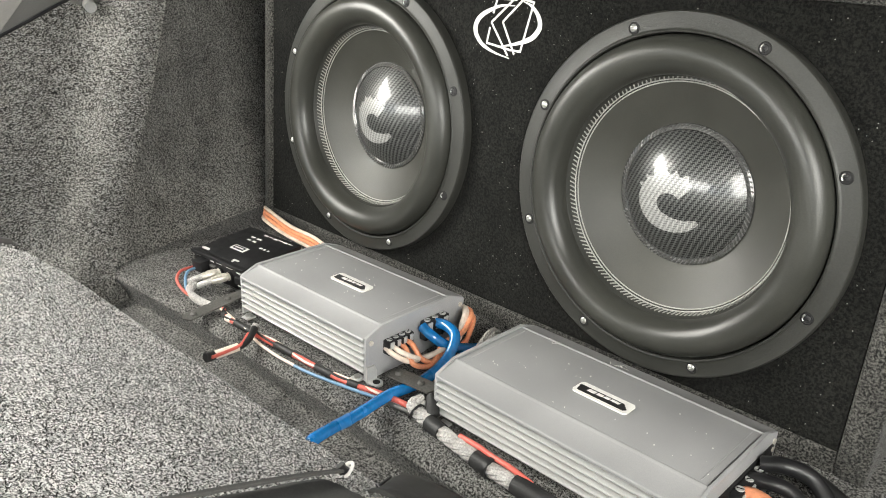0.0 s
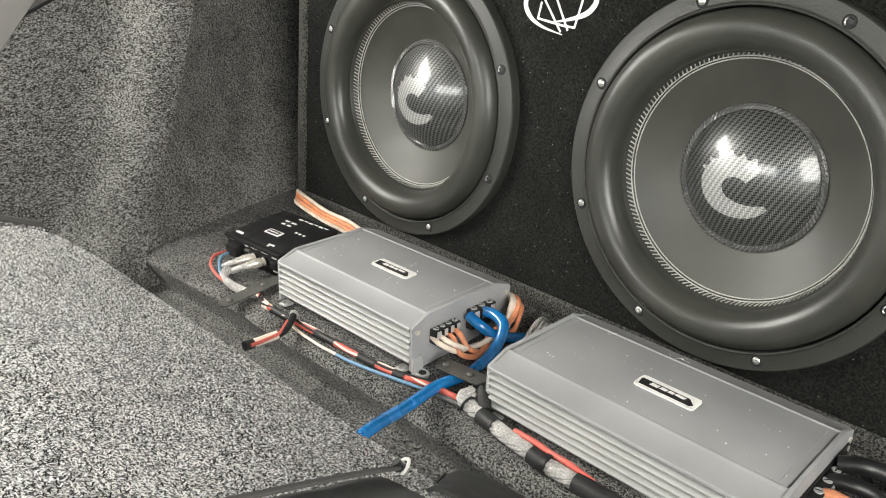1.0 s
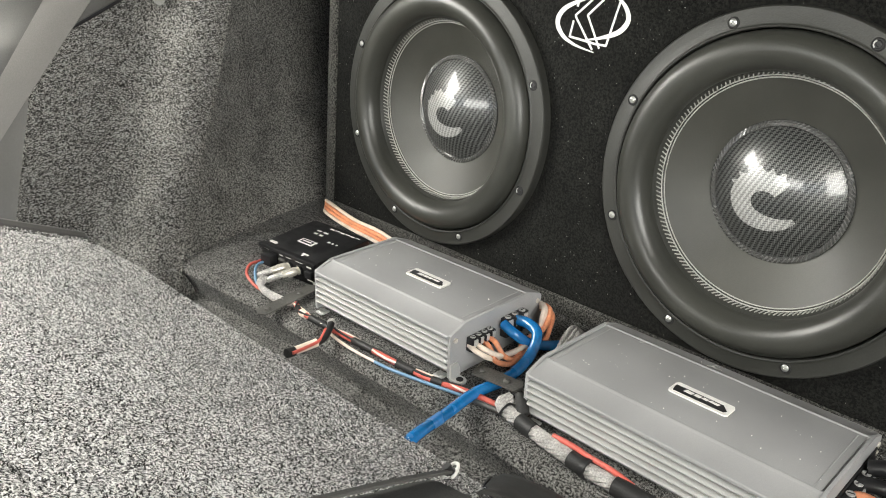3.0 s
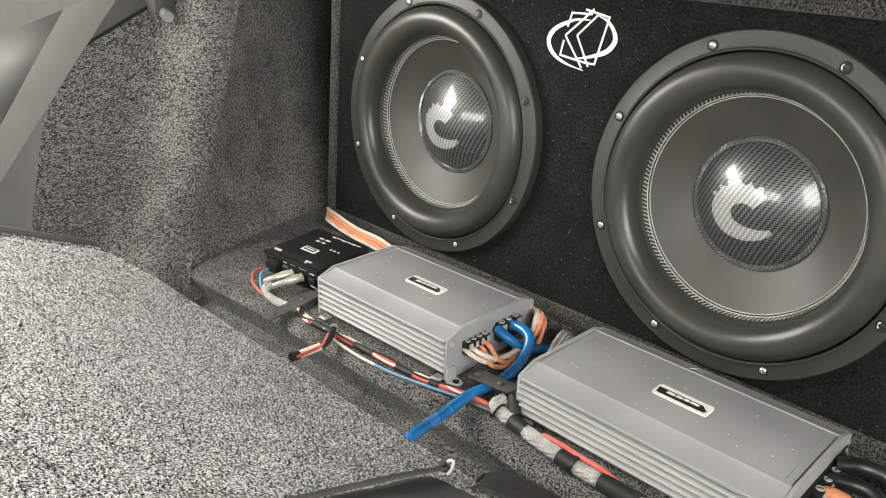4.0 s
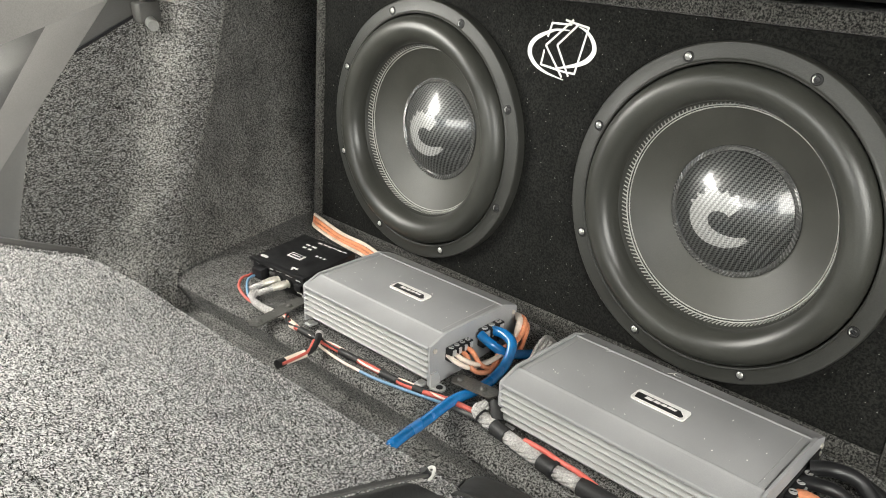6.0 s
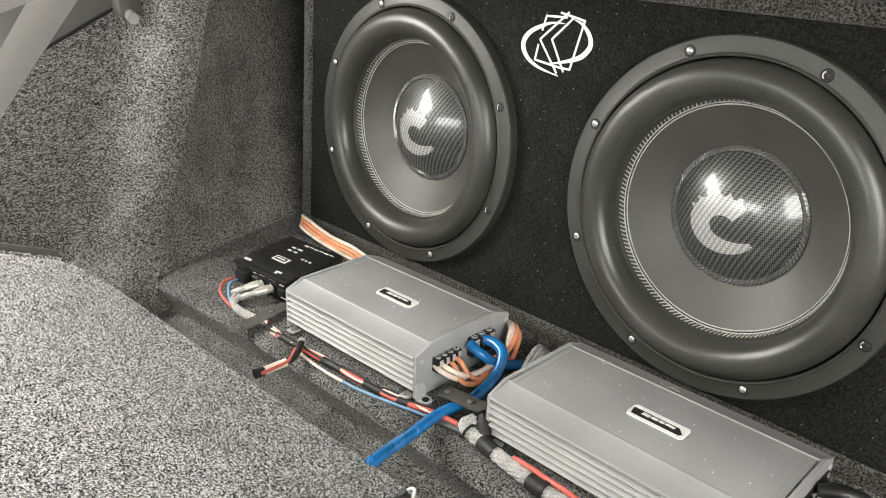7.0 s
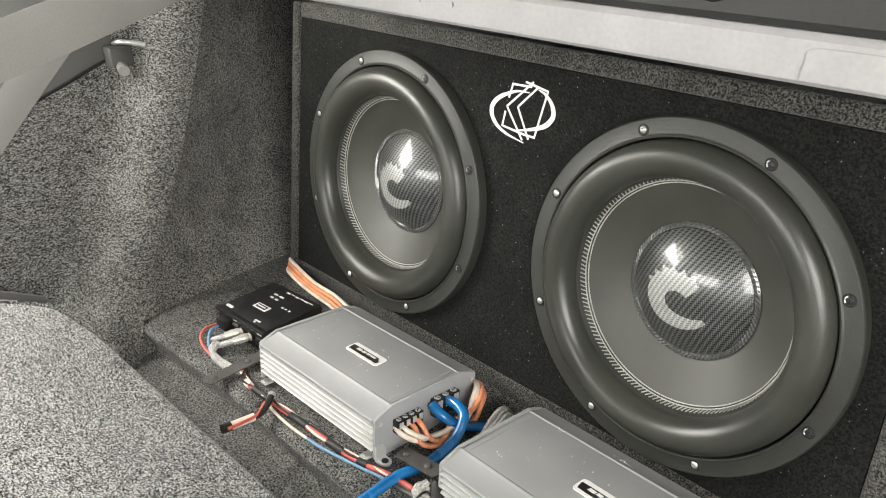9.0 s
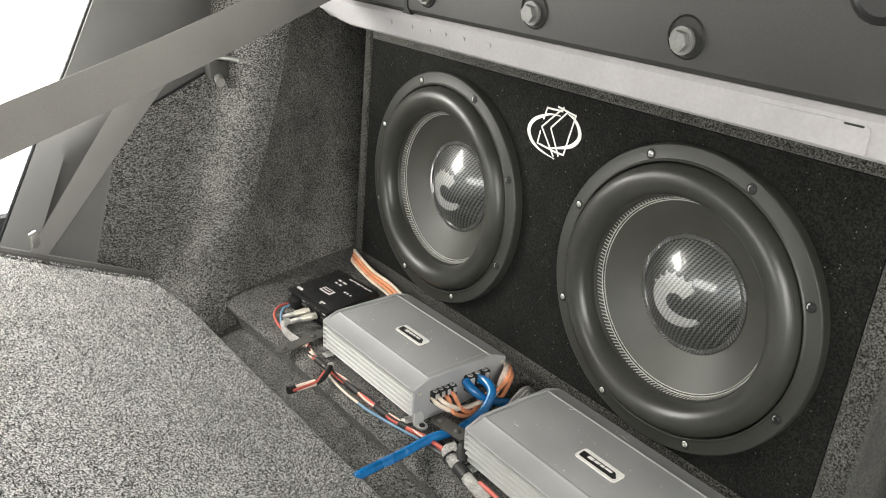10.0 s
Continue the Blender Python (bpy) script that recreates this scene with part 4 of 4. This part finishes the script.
for k, (m, word) in enumerate(((CREAM, "cream"), (ORANGE, "orange"), (ORANGE, "orange"), (CREAM, "cream"))):
    d = 0.0048 * k
    cable("speaker_wire", [(-0.592 + 0.25 * d, -0.024 - 0.3 * d, -0.160 - 0.6 * d), (-0.572, -0.030 - 0.7 * d, -0.158 - 0.7 * d), (-0.510, -0.040 - 0.8 * d, -0.160 - 0.5 * d), (-0.455, -0.042 - 0.9 * d, -0.160 - 0.5 * d), (-0.40, -0.045 - d, -0.168), (-0.34, -0.040, -0.172)], 0.0023, m, word + " speaker wire coming round the box edge", lumps=0.04)
cable("wire_loom", [(-0.405, -0.212, -0.174), (-0.388, -0.219, -0.173), (-0.369, -0.221, -0.172), (-0.324, -0.219, -0.172), (-0.267, -0.216, -0.172), (-0.215, -0.213, -0.172), (-0.181, -0.208, -0.172), (-0.150, -0.200, -0.172), (-0.118, -0.196, -0.172)], 0.0030, RED, drop=0.6, label="red wires bound with black tape along the amplifier", category="wire loom",
      bands=((0.08, 0.15, TAPE, 0.0009, "tape_band"), (0.27, 0.36, TAPE, 0.0009, "tape_band"), (0.44, 0.50, TAPE, 0.0009, "tape_band"), (0.58, 0.645, TAPE, 0.0009, "tape_band"), (0.72, 0.78, TAPE, 0.0009, "tape_band"), (0.18, 0.24, CREAM, 0.0012, "cream_sleeve")))
for (dy, dz), m, word in (((-0.0035, 0.0018), CREAM, "cream"), ((0.003, 0.0026), TAPE, "black")):
    cable("signal_wire", [(-0.405, -0.212 + dy, -0.174 + dz), (-0.385, -0.2205 - dy, -0.1725 + dz), (-0.345, -0.220 + dy * 0.6, -0.172 + dz), (-0.300, -0.2175 - dy * 0.8, -0.172 + dz), (-0.245, -0.2145 + dy, -0.172 + dz), (-0.20, -0.2105 - dy * 0.6, -0.172 + dz), (-0.150, -0.200 + dy, -0.172 + dz)], 0.0012, m, drop=0.6, label=word + " wire twisted into the loom along the amplifier")
cable("signal_wire", [(-0.345, -0.218, -0.172), (-0.320, -0.2255, -0.1735), (-0.284, -0.2265, -0.175), (-0.255, -0.2245, -0.1755)], 0.0016, CREAM, drop=0.6, label="pale remote wire beside the loom")
cable("signal_wire", [(-0.255, -0.2245, -0.1755), (-0.232, -0.222, -0.1755), (-0.189, -0.214, -0.1745), (-0.158, -0.207, -0.174), (-0.125, -0.200, -0.174)], 0.0017, LIGHT_BLUE, drop=0.6, label="pale blue remote wire beside the loom")
cable("loom_tail", [(-0.336, -0.214, -0.168), (-0.327, -0.224, -0.168), (-0.318, -0.240, -0.170), (-0.319, -0.260, -0.170), (-0.317, -0.284, -0.166)], 0.0038, TAPE, drop=0.35, label="short taped wire tail with red and cream ends", category="wire loom",
      bands=((0.62, 0.92, CREAM, 0.0005, "cream_sleeve"), (0.93, 1.0, TAPE, 0.0012, "tape_band"), (0.02, 0.10, BRAID, 0.0006, "tie")))
cable("signal_wire", [(-0.326, -0.229, -0.166), (-0.316, -0.245, -0.168), (-0.315, -0.262, -0.168), (-0.312, -0.280, -0.165)], 0.0017, RED, drop=0.35, label="thin red wire on the taped tail")
cable("braided_loom", [(-0.108, -0.190, -0.163), (-0.110, -0.200, -0.164), (-0.098, -0.202, -0.168), (-0.084, -0.204, -0.168), (-0.050, -0.209, -0.168), (-0.012, -0.213, -0.168), (0.022, -0.214, -0.167), (0.060, -0.214, -0.167), (0.12, -0.212, -0.168)], 0.0066, BRAID, drop=0.6, label="silver braided sleeve loom with black tape bands", category="wire loom", lumps=0.10,
      bands=((0.20, 0.215, BLACK_PLASTIC, 0.0012, "cable_tie"), (0.36, 0.45, TAPE, 0.0008, "tape_band"), (0.58, 0.64, TAPE, 0.0010, "tape_band"), (0.64, 0.655, BLACK_PLASTIC, 0.0022, "cable_tie"), (0.74, 0.86, TAPE, 0.0016, "tape_band")))
cable("signal_wire", [(-0.050, -0.204, -0.163), (-0.030, -0.205, -0.1615), (-0.012, -0.2065, -0.1615), (0.010, -0.2085, -0.160), (0.030, -0.209, -0.163)], 0.0024, RED, drop=0.6, label="red wire on the braided loom")
cable("signal_wire", [(-0.150, -0.205, -0.174), (-0.130, -0.204, -0.173), (-0.112, -0.203, -0.171), (-0.098, -0.207, -0.171)], 0.0024, TRIM, drop=0.6, label="grey wire entering the braided loom")
cable("signal_wire", [(-0.512, -0.187, -0.166), (-0.508, -0.205, -0.164), (-0.492, -0.219, -0.166), (-0.470, -0.222, -0.172), (-0.445, -0.220, -0.174), (-0.415, -0.218, -0.174)], 0.0018, RED, drop=0.6, label="red lead bent from the converter plug")
cable("signal_wire", [(-0.505, -0.186, -0.165), (-0.499, -0.200, -0.163), (-0.487, -0.211, -0.166), (-0.468, -0.219, -0.173), (-0.440, -0.217, -0.175)], 0.0017, LIGHT_BLUE, drop=0.6, label="blue lead bent from the converter plug")
for d in (0.0, 0.007):
    cable("signal_cable", [(-0.478 + d, -0.206, -0.168), (-0.470 + d, -0.217 - 0.3 * d, -0.170), (-0.452 + d, -0.220 - 0.5 * d, -0.172), (-0.430 + d, -0.218 - 0.5 * d, -0.173), (-0.412 + d, -0.214, -0.174)], 0.0034, BRAID, drop=0.6, label="silver braided signal lead folded beside the converter", lumps=0.08)
for d in (0.0, 0.006, 0.011):
    cable("signal_cable", [(-0.126 + 0.5 * d, -0.112 + 0.3 * d, -0.174), (-0.131 + 0.6 * d, -0.096, -0.166), (-0.137 + 0.8 * d, -0.076, -0.161 - d * 0.3), (-0.142 + d, -0.056 - 0.4 * d, -0.163), (-0.137 + d, -0.046 - 0.4 * d, -0.174)], 0.0030, BRAID,  label="silver braided lead bundled between the amplifiers", lumps=0.08)
cable("taped_lead", [(-0.139, -0.056, -0.178), (-0.128, -0.049, -0.170), (-0.112, -0.044, -0.165), (-0.092, -0.043, -0.170), (-0.070, -0.040, -0.178)], 0.0062, TAPE, label="black taped lead tucked behind the long amplifier", lumps=0.12)
cable("taped_plug", [(-0.100, -0.186, -0.158), (-0.094, -0.192, -0.160), (-0.088, -0.197, -0.166)], 0.0058, TAPE, drop=0.6, label="black taped cable boot by the long amplifier")
cable("power_cable", [(0.147, -0.116, -0.158), (0.158, -0.116, -0.154), (0.172, -0.119, -0.155), (0.192, -0.132, -0.163), (0.215, -0.160, -0.172)], 0.0060, ORANGE, "thick orange cable from the long amplifier", lumps=0.05)
cable("power_cable", [(0.147, -0.099, -0.156), (0.160, -0.097, -0.152), (0.178, -0.093, -0.156), (0.200, -0.105, -0.170)], 0.0058, BLACK_PLASTIC, "thick black cable from the long amplifier")
cable("power_cable", [(0.147, -0.081, -0.152), (0.163, -0.076, -0.148), (0.182, -0.068, -0.155), (0.206, -0.078, -0.171)], 0.0064, BLACK_PLASTIC, "thick black cable from the long amplifier")
cable("power_cable", [(0.150, -0.062, -0.164), (0.166, -0.056, -0.162), (0.184, -0.050, -0.170), (0.204, -0.054, -0.175)], 0.0060, TAPE, "taped black cable beside the speaker box")



def bracket(at, length, wide, label):
    base = thing("mount_bracket", at, label, "bracket")
    bm = prism([(0, 0), (length, 0), (length + 0.004, wide / 2), (length, wide), (0, wide), (-0.004, wide / 2)], 0.0, 0.0016, "z")
    part("strap", bm, BRACKET, base)
    for x in (length * 0.12, length * 0.72):
        part("screw", lathe([(0.0, -0.0025), (0.0018, -0.0025), (0.0036, -0.0012), (0.0038, 0.0004)], 14), BRACKET, base, at=pose(x, wide / 2, 0.0016, -90, 0, 0))


bracket(pose(-0.4100, -0.2465, LEDGE + 0.0065, 0, 0, 94), 0.075, 0.017, "dark steel strap bracket screwed to the boot floor")
bracket(pose(-0.168, -0.178, -0.1715, 0, 0, 7), 0.046, 0.017, "dark steel strap bracket pressing on the blue cable")


def belts():
    wide = thing("seat_belt", pose(0, 0, 0), "grey woven seat belt stretched across the opening", "seat belt")
    a, b = Vector((-0.32, -0.518, 0.175)), Vector((-0.427, -0.132, 0.257))
    up_a, up_b = Vector((-0.010, 0.012, 0.044)), Vector((-0.006, 0.006, 0.046))
    rows, edges = [], []
    for k in range(25):
        t = -0.55 + 1.95 * k / 24
        low = a.lerp(b, t) + Vector((0, 0, -0.004 * math.sin(math.pi * min(max(t, 0), 1))))
        up = up_a.lerp(up_b, t)
        rows.append([low, low + up * 0.5, low + up])
        edges.append((low + up * 0.06, low + up * 0.94))
    part("webbing", sheet(rows, 0.0013), WEBBING, wide)
    for side in (0, 1):
        part("selvedge", tube([e[side] for e in edges], 0.0011, 6, 1), WEBBING, wide, "stitched belt edge")
    hang = thing("seat_belt", pose(0, 0, 0), "grey seat belt hanging to its floor anchor", "seat belt")
    near_top, near_low = Vector((-0.665, -0.255, 0.140)), Vector((-0.636, -0.447, -0.042))
    far_top, far_low = Vector((-0.682, -0.312, 0.130)), Vector((-0.642, -0.471, -0.037))
    rows = []
    for k in range(17):
        t = -0.35 + 1.40 * k / 16
        r, l = near_top.lerp(near_low, t), far_top.lerp(far_low, t)
        sag = Vector((0.004 * math.sin(3 * t), 0, 0.002 * math.sin(4 * t)))
        rows.append([r + sag, r.lerp(l, 0.5) + sag + Vector((0.002, 0, 0)), l + sag])
    part("webbing", sheet(rows, 0.0013), WEBBING, hang)
    part("anchor", block((-0.003, -0.006, -0.012), (0.003, 0.006, 0.014), 0.002), STEEL, hang, "small pale belt anchor", at=pose(-0.630, -0.470, -0.028, 12, 20, 30))


belts()


def latch():
    base = thing("seat_latch", pose(-0.705, -0.166, 0.133), "bright steel seat-back latch pin on the liner", "latch")
    part("mount", block((-0.03, -0.014, -0.014), (-0.004, 0.016, 0.012), 0.004), TRIM, base, "dark plastic latch mount")
    part("bolt_head", tube([(-0.020, 0.002, -0.010), (0.0, -0.003, -0.013), (0.012, -0.006, -0.015)], 0.0070, 12, 3), STEEL, base, "rounded steel pin")
    part("pin", tube([(-0.022, 0.0, 0.014), (-0.004, 0.0, 0.018), (0.010, 0.012, 0.017), (0.020, 0.024, 0.014)], 0.0034, 10, 5), STEEL, base, "bent steel rod")
    clip = thing("trim_clip", pose(-0.640, -0.338, -0.126), "small pale metal clip by the folded seat", "clip")
    part("clip_body", tube([(-0.006, -0.004, 0.0), (0.0, 0.0, 0.002), (0.006, 0.003, 0.0)], 0.0016, 8, 5), ZINC, clip)


latch()


def pouch():
    """Black fabric with a zip along its edge, on the folded seat, and a pull loop."""
    base = thing("fabric_pouch", pose(-0.064, -0.325, seat_top(-0.325) - 0.006, -27.9, 0, 0) @ pose(0, 0, 0, 0, 0, 7), "black fabric pouch with a zip lying on the folded seat", "pouch")
    rows = []
    for k in range(13):
        y = -0.30 * k / 12
        rows.append([(x + 0.004 * noise.noise(Vector((x * 30, y * 20, 2))), y + (0.006 * math.exp(-x / 0.02) * -1 if k == 0 else 0), 0.001 + 0.0110 * (1 - math.exp(-x / 0.008)) * (1 - math.exp((y - 0.004) / 0.02)) + 0.002 * noise.noise(Vector((x * 22, y * 22, 9)))) for x in (0.0, 0.004, 0.009, 0.015, 0.024, 0.04, 0.07, 0.11, 0.16, 0.22)])
    part("cloth", sheet(rows, 0.002), FABRIC, base)
    for d in (0.006, 0.0095, 0.013):
        part("zip_cord", tube([(d, -0.004 - d * 0.4, 0.0060 + d * 0.45), (d + 0.0008, -0.05, 0.0085 + d * 0.45), (d, -0.12, 0.0088 + d * 0.45), (d, -0.28, 0.0088 + d * 0.45)], 0.0012, 6, 6), TRIM, base, "grey zip edge")
    loop = [(0.004, 0.000, 0.004), (0.001, 0.005, 0.006), (0.003, 0.009, 0.011), (0.008, 0.007, 0.013), (0.011, 0.002, 0.009), (0.011, -0.003, 0.004)]
    part("pull_loop", tube(loop, 0.0013, 8, 6), WHITE_VINYL, base, "white cord loop")
    part("loop_end", tube([(0.005, -0.004, 0.012), (0.007, -0.001, 0.009), (0.008, 0.003, 0.007)], 0.0035, 8, 4), BLACK_PLASTIC, base)
    strap = thing("fabric_strap", pose(-0.062, -0.264, -0.160), "black fabric flap in the gutter before the lip", "strap")
    rows = []
    for k in range(13):
        s = k / 12
        soft = 0.010 * math.exp(-s / 0.10)
        rows.append([(0.115 * s * (1 - 0.25 * v) + 0.030 * v, 0.004 + 0.012 * s - soft * (1 - v) - 0.062 * v, -0.012 * math.exp(-v / 0.06) - 0.010 * math.exp(-s / 0.06) + 0.034 * v ** 1.5 + 0.0015 * noise.noise(Vector((s * 5, v * 4, 3)))) for v in (0.0, 0.04, 0.10, 0.2, 0.35, 0.5, 0.7, 0.85, 1.0)])
    part("cloth", sheet(rows, 0.003), STRAP, strap)
    part("hem", tube([(0.004, -0.012, -0.0035), (0.012, -0.030, 0.004), (0.022, -0.048, 0.016)], 0.0012, 6, 4), FABRIC, strap, "stitched hem of the flap")


pouch()


def crumbs():
    """Lint and grit on the amplifiers' tops."""
    random.seed(4)
    bm = bmesh.new()
    top_of_amp = 0.0543
    for _ in range(70):
        big = random.random() < 0.6
        at, length = (BIG, 0.244) if big else (SMALL, 0.200)
        p = at @ Vector((random.uniform(0.01, length - 0.01), random.uniform(0.03, 0.095), top_of_amp))
        s = random.uniform(0.0002, 0.0006)
        bmesh.ops.create_icosphere(bm, subdivisions=1, radius=s, matrix=Matrix.Translation(p))
    for x, y in ((0.098, 0.126), (0.104, 0.121), (0.036, 0.114)):
        bend = [BIG @ Vector((x + 0.004 * k + random.uniform(-0.003, 0.003), y + random.uniform(-0.004, 0.004), 0.0544 - 0.32 * max(0.0, y - 0.119) + random.uniform(0.0, 0.0015))) for k in range(4)]
        tube(bend, 0.00012, 4, 5, bm)
    ob = new("dust_specks", finish("dust_specks", bm, WHITE_VINYL))
    tagged(ob, "pale lint and grit scattered on the amplifier tops", "dust", kind="stuff")


crumbs()


def pile(name, place, count, seed, length, wide, label, light):
    """Short fibres that lie on a carpet; place(u, v) gives a point and the way up."""
    rng = np.random.default_rng(seed)
    verts, faces = [], []
    for u, v, turn, tip, size in rng.random((count, 5)):
        p, up = place(u, v)
        a = Vector((math.cos(2 * math.pi * turn), math.sin(2 * math.pi * turn), 0.0))
        along = (a - up * a.dot(up)).normalized()
        across = up.cross(along)
        reach = along * length * (0.5 + size) + up * length * 0.5 * tip
        k = len(verts)
        start = p - up * 0.0003
        verts += [start - across * wide / 2, start + across * wide / 2, start + reach * 0.6 + across * wide / 2 + up * 0.0006, start + reach * 0.6 - across * wide / 2 + up * 0.0006, start + reach]
        faces += [(k, k + 1, k + 2, k + 3), (k + 3, k + 2, k + 4)]
    mesh = bpy.data.meshes.new(name)
    mesh.from_pydata([tuple(q) for q in verts], [], faces)
    m = bpy.data.materials.new(name + "_fibre")
    m.use_nodes = True
    nodes, links = m.node_tree.nodes, m.node_tree.links
    shader = nodes["Principled BSDF"]
    shader.inputs["Roughness"].default_value = 0.9
    shader.inputs["Specular IOR Level"].default_value = 0.1
    shape = nodes.new("ShaderNodeNewGeometry")
    ramp = nodes.new("ShaderNodeValToRGB")
    ramp.color_ramp.interpolation = "CONSTANT"
    ramp.color_ramp.elements[0].color = (0.022, 0.022, 0.0205, 1)
    ramp.color_ramp.elements[1].position, ramp.color_ramp.elements[1].color = 0.66, (light, light * 0.99, light * 0.965, 1)
    mid = ramp.color_ramp.elements.new(0.38)
    mid.color = (light * 0.3, light * 0.295, light * 0.285, 1)
    links.new(shape.outputs["Random Per Island"], ramp.inputs["Fac"])
    links.new(ramp.outputs["Color"], shader.inputs["Base Color"])
    mesh.materials.append(m)
    return tagged(new(name, mesh), label, "carpet fibres", kind="stuff")


def on_seat(u, v):
    x = -0.62 + 0.78 * u
    y = seat_edge(x) - 0.012 - 0.36 * v ** 1.1
    wave = 0.0016 * noise.noise(Vector((x * 10, y * 10, 7))) + 0.0012 * noise.noise(Vector((x * 45, y * 45, 4)))
    return Vector((x, y, seat_top(y) + wave + 0.0004)), Vector((0, 0.468, 0.884))


def on_floor(u, v):
    x = -0.62 + 0.86 * u
    y = lip_line(x) + 0.006 + 0.215 * v
    wave = 0.0022 * noise.noise(Vector((x * 9, y * 11, 3))) + 0.0008 * noise.noise(Vector((x * 40, y * 40, 1)))
    return Vector((x, y, LEDGE + 0.3 * wave + 0.0002)), Vector((0, 0, 1))


def on_liner(u, v):
    z = -0.19 + 0.40 * v
    cx, cy = between(CREASE_X, z), between(CREASE_Y, z)
    w = 0.004 + (cy - between(LINER_END, z) - 0.006) * u
    x, y = cx - between(BULGE, w), cy - w
    slope = (between(BULGE, w + 0.004) - between(BULGE, max(0.0, w - 0.004))) / 0.008
    return Vector((x + 0.003 * noise.noise(Vector((y * 14, z * 9, 5))) + 0.0003, y, z)), Vector((1, -slope, 0.1)).normalized()


pile("seat_carpet_pile", on_seat, 76000, 11, 0.0023, 0.0008, "short white and charcoal fibres of the folded seat's carpet", 0.86)
pile("floor_carpet_pile", on_floor, 40000, 12, 0.0020, 0.0007, "short grey and charcoal fibres of the boot floor carpet", 0.30)
pile("liner_carpet_pile", on_liner, 46000, 13, 0.0022, 0.0008, "short grey and charcoal fibres of the moulded boot liner", 0.44)


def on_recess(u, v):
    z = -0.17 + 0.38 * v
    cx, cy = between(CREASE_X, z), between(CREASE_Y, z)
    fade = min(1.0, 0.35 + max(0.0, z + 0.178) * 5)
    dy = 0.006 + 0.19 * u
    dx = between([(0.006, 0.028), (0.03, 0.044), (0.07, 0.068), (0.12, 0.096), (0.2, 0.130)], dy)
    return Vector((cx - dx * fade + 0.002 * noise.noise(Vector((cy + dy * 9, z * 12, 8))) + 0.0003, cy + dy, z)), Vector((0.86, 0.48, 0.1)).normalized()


# Fibres darker than the liner's put the recess's shade into their colour.
pile("recess_carpet_pile", on_recess, 16000, 14, 0.0020, 0.0007, "short fibres of the liner recess, coloured darker for its shade", 0.24)
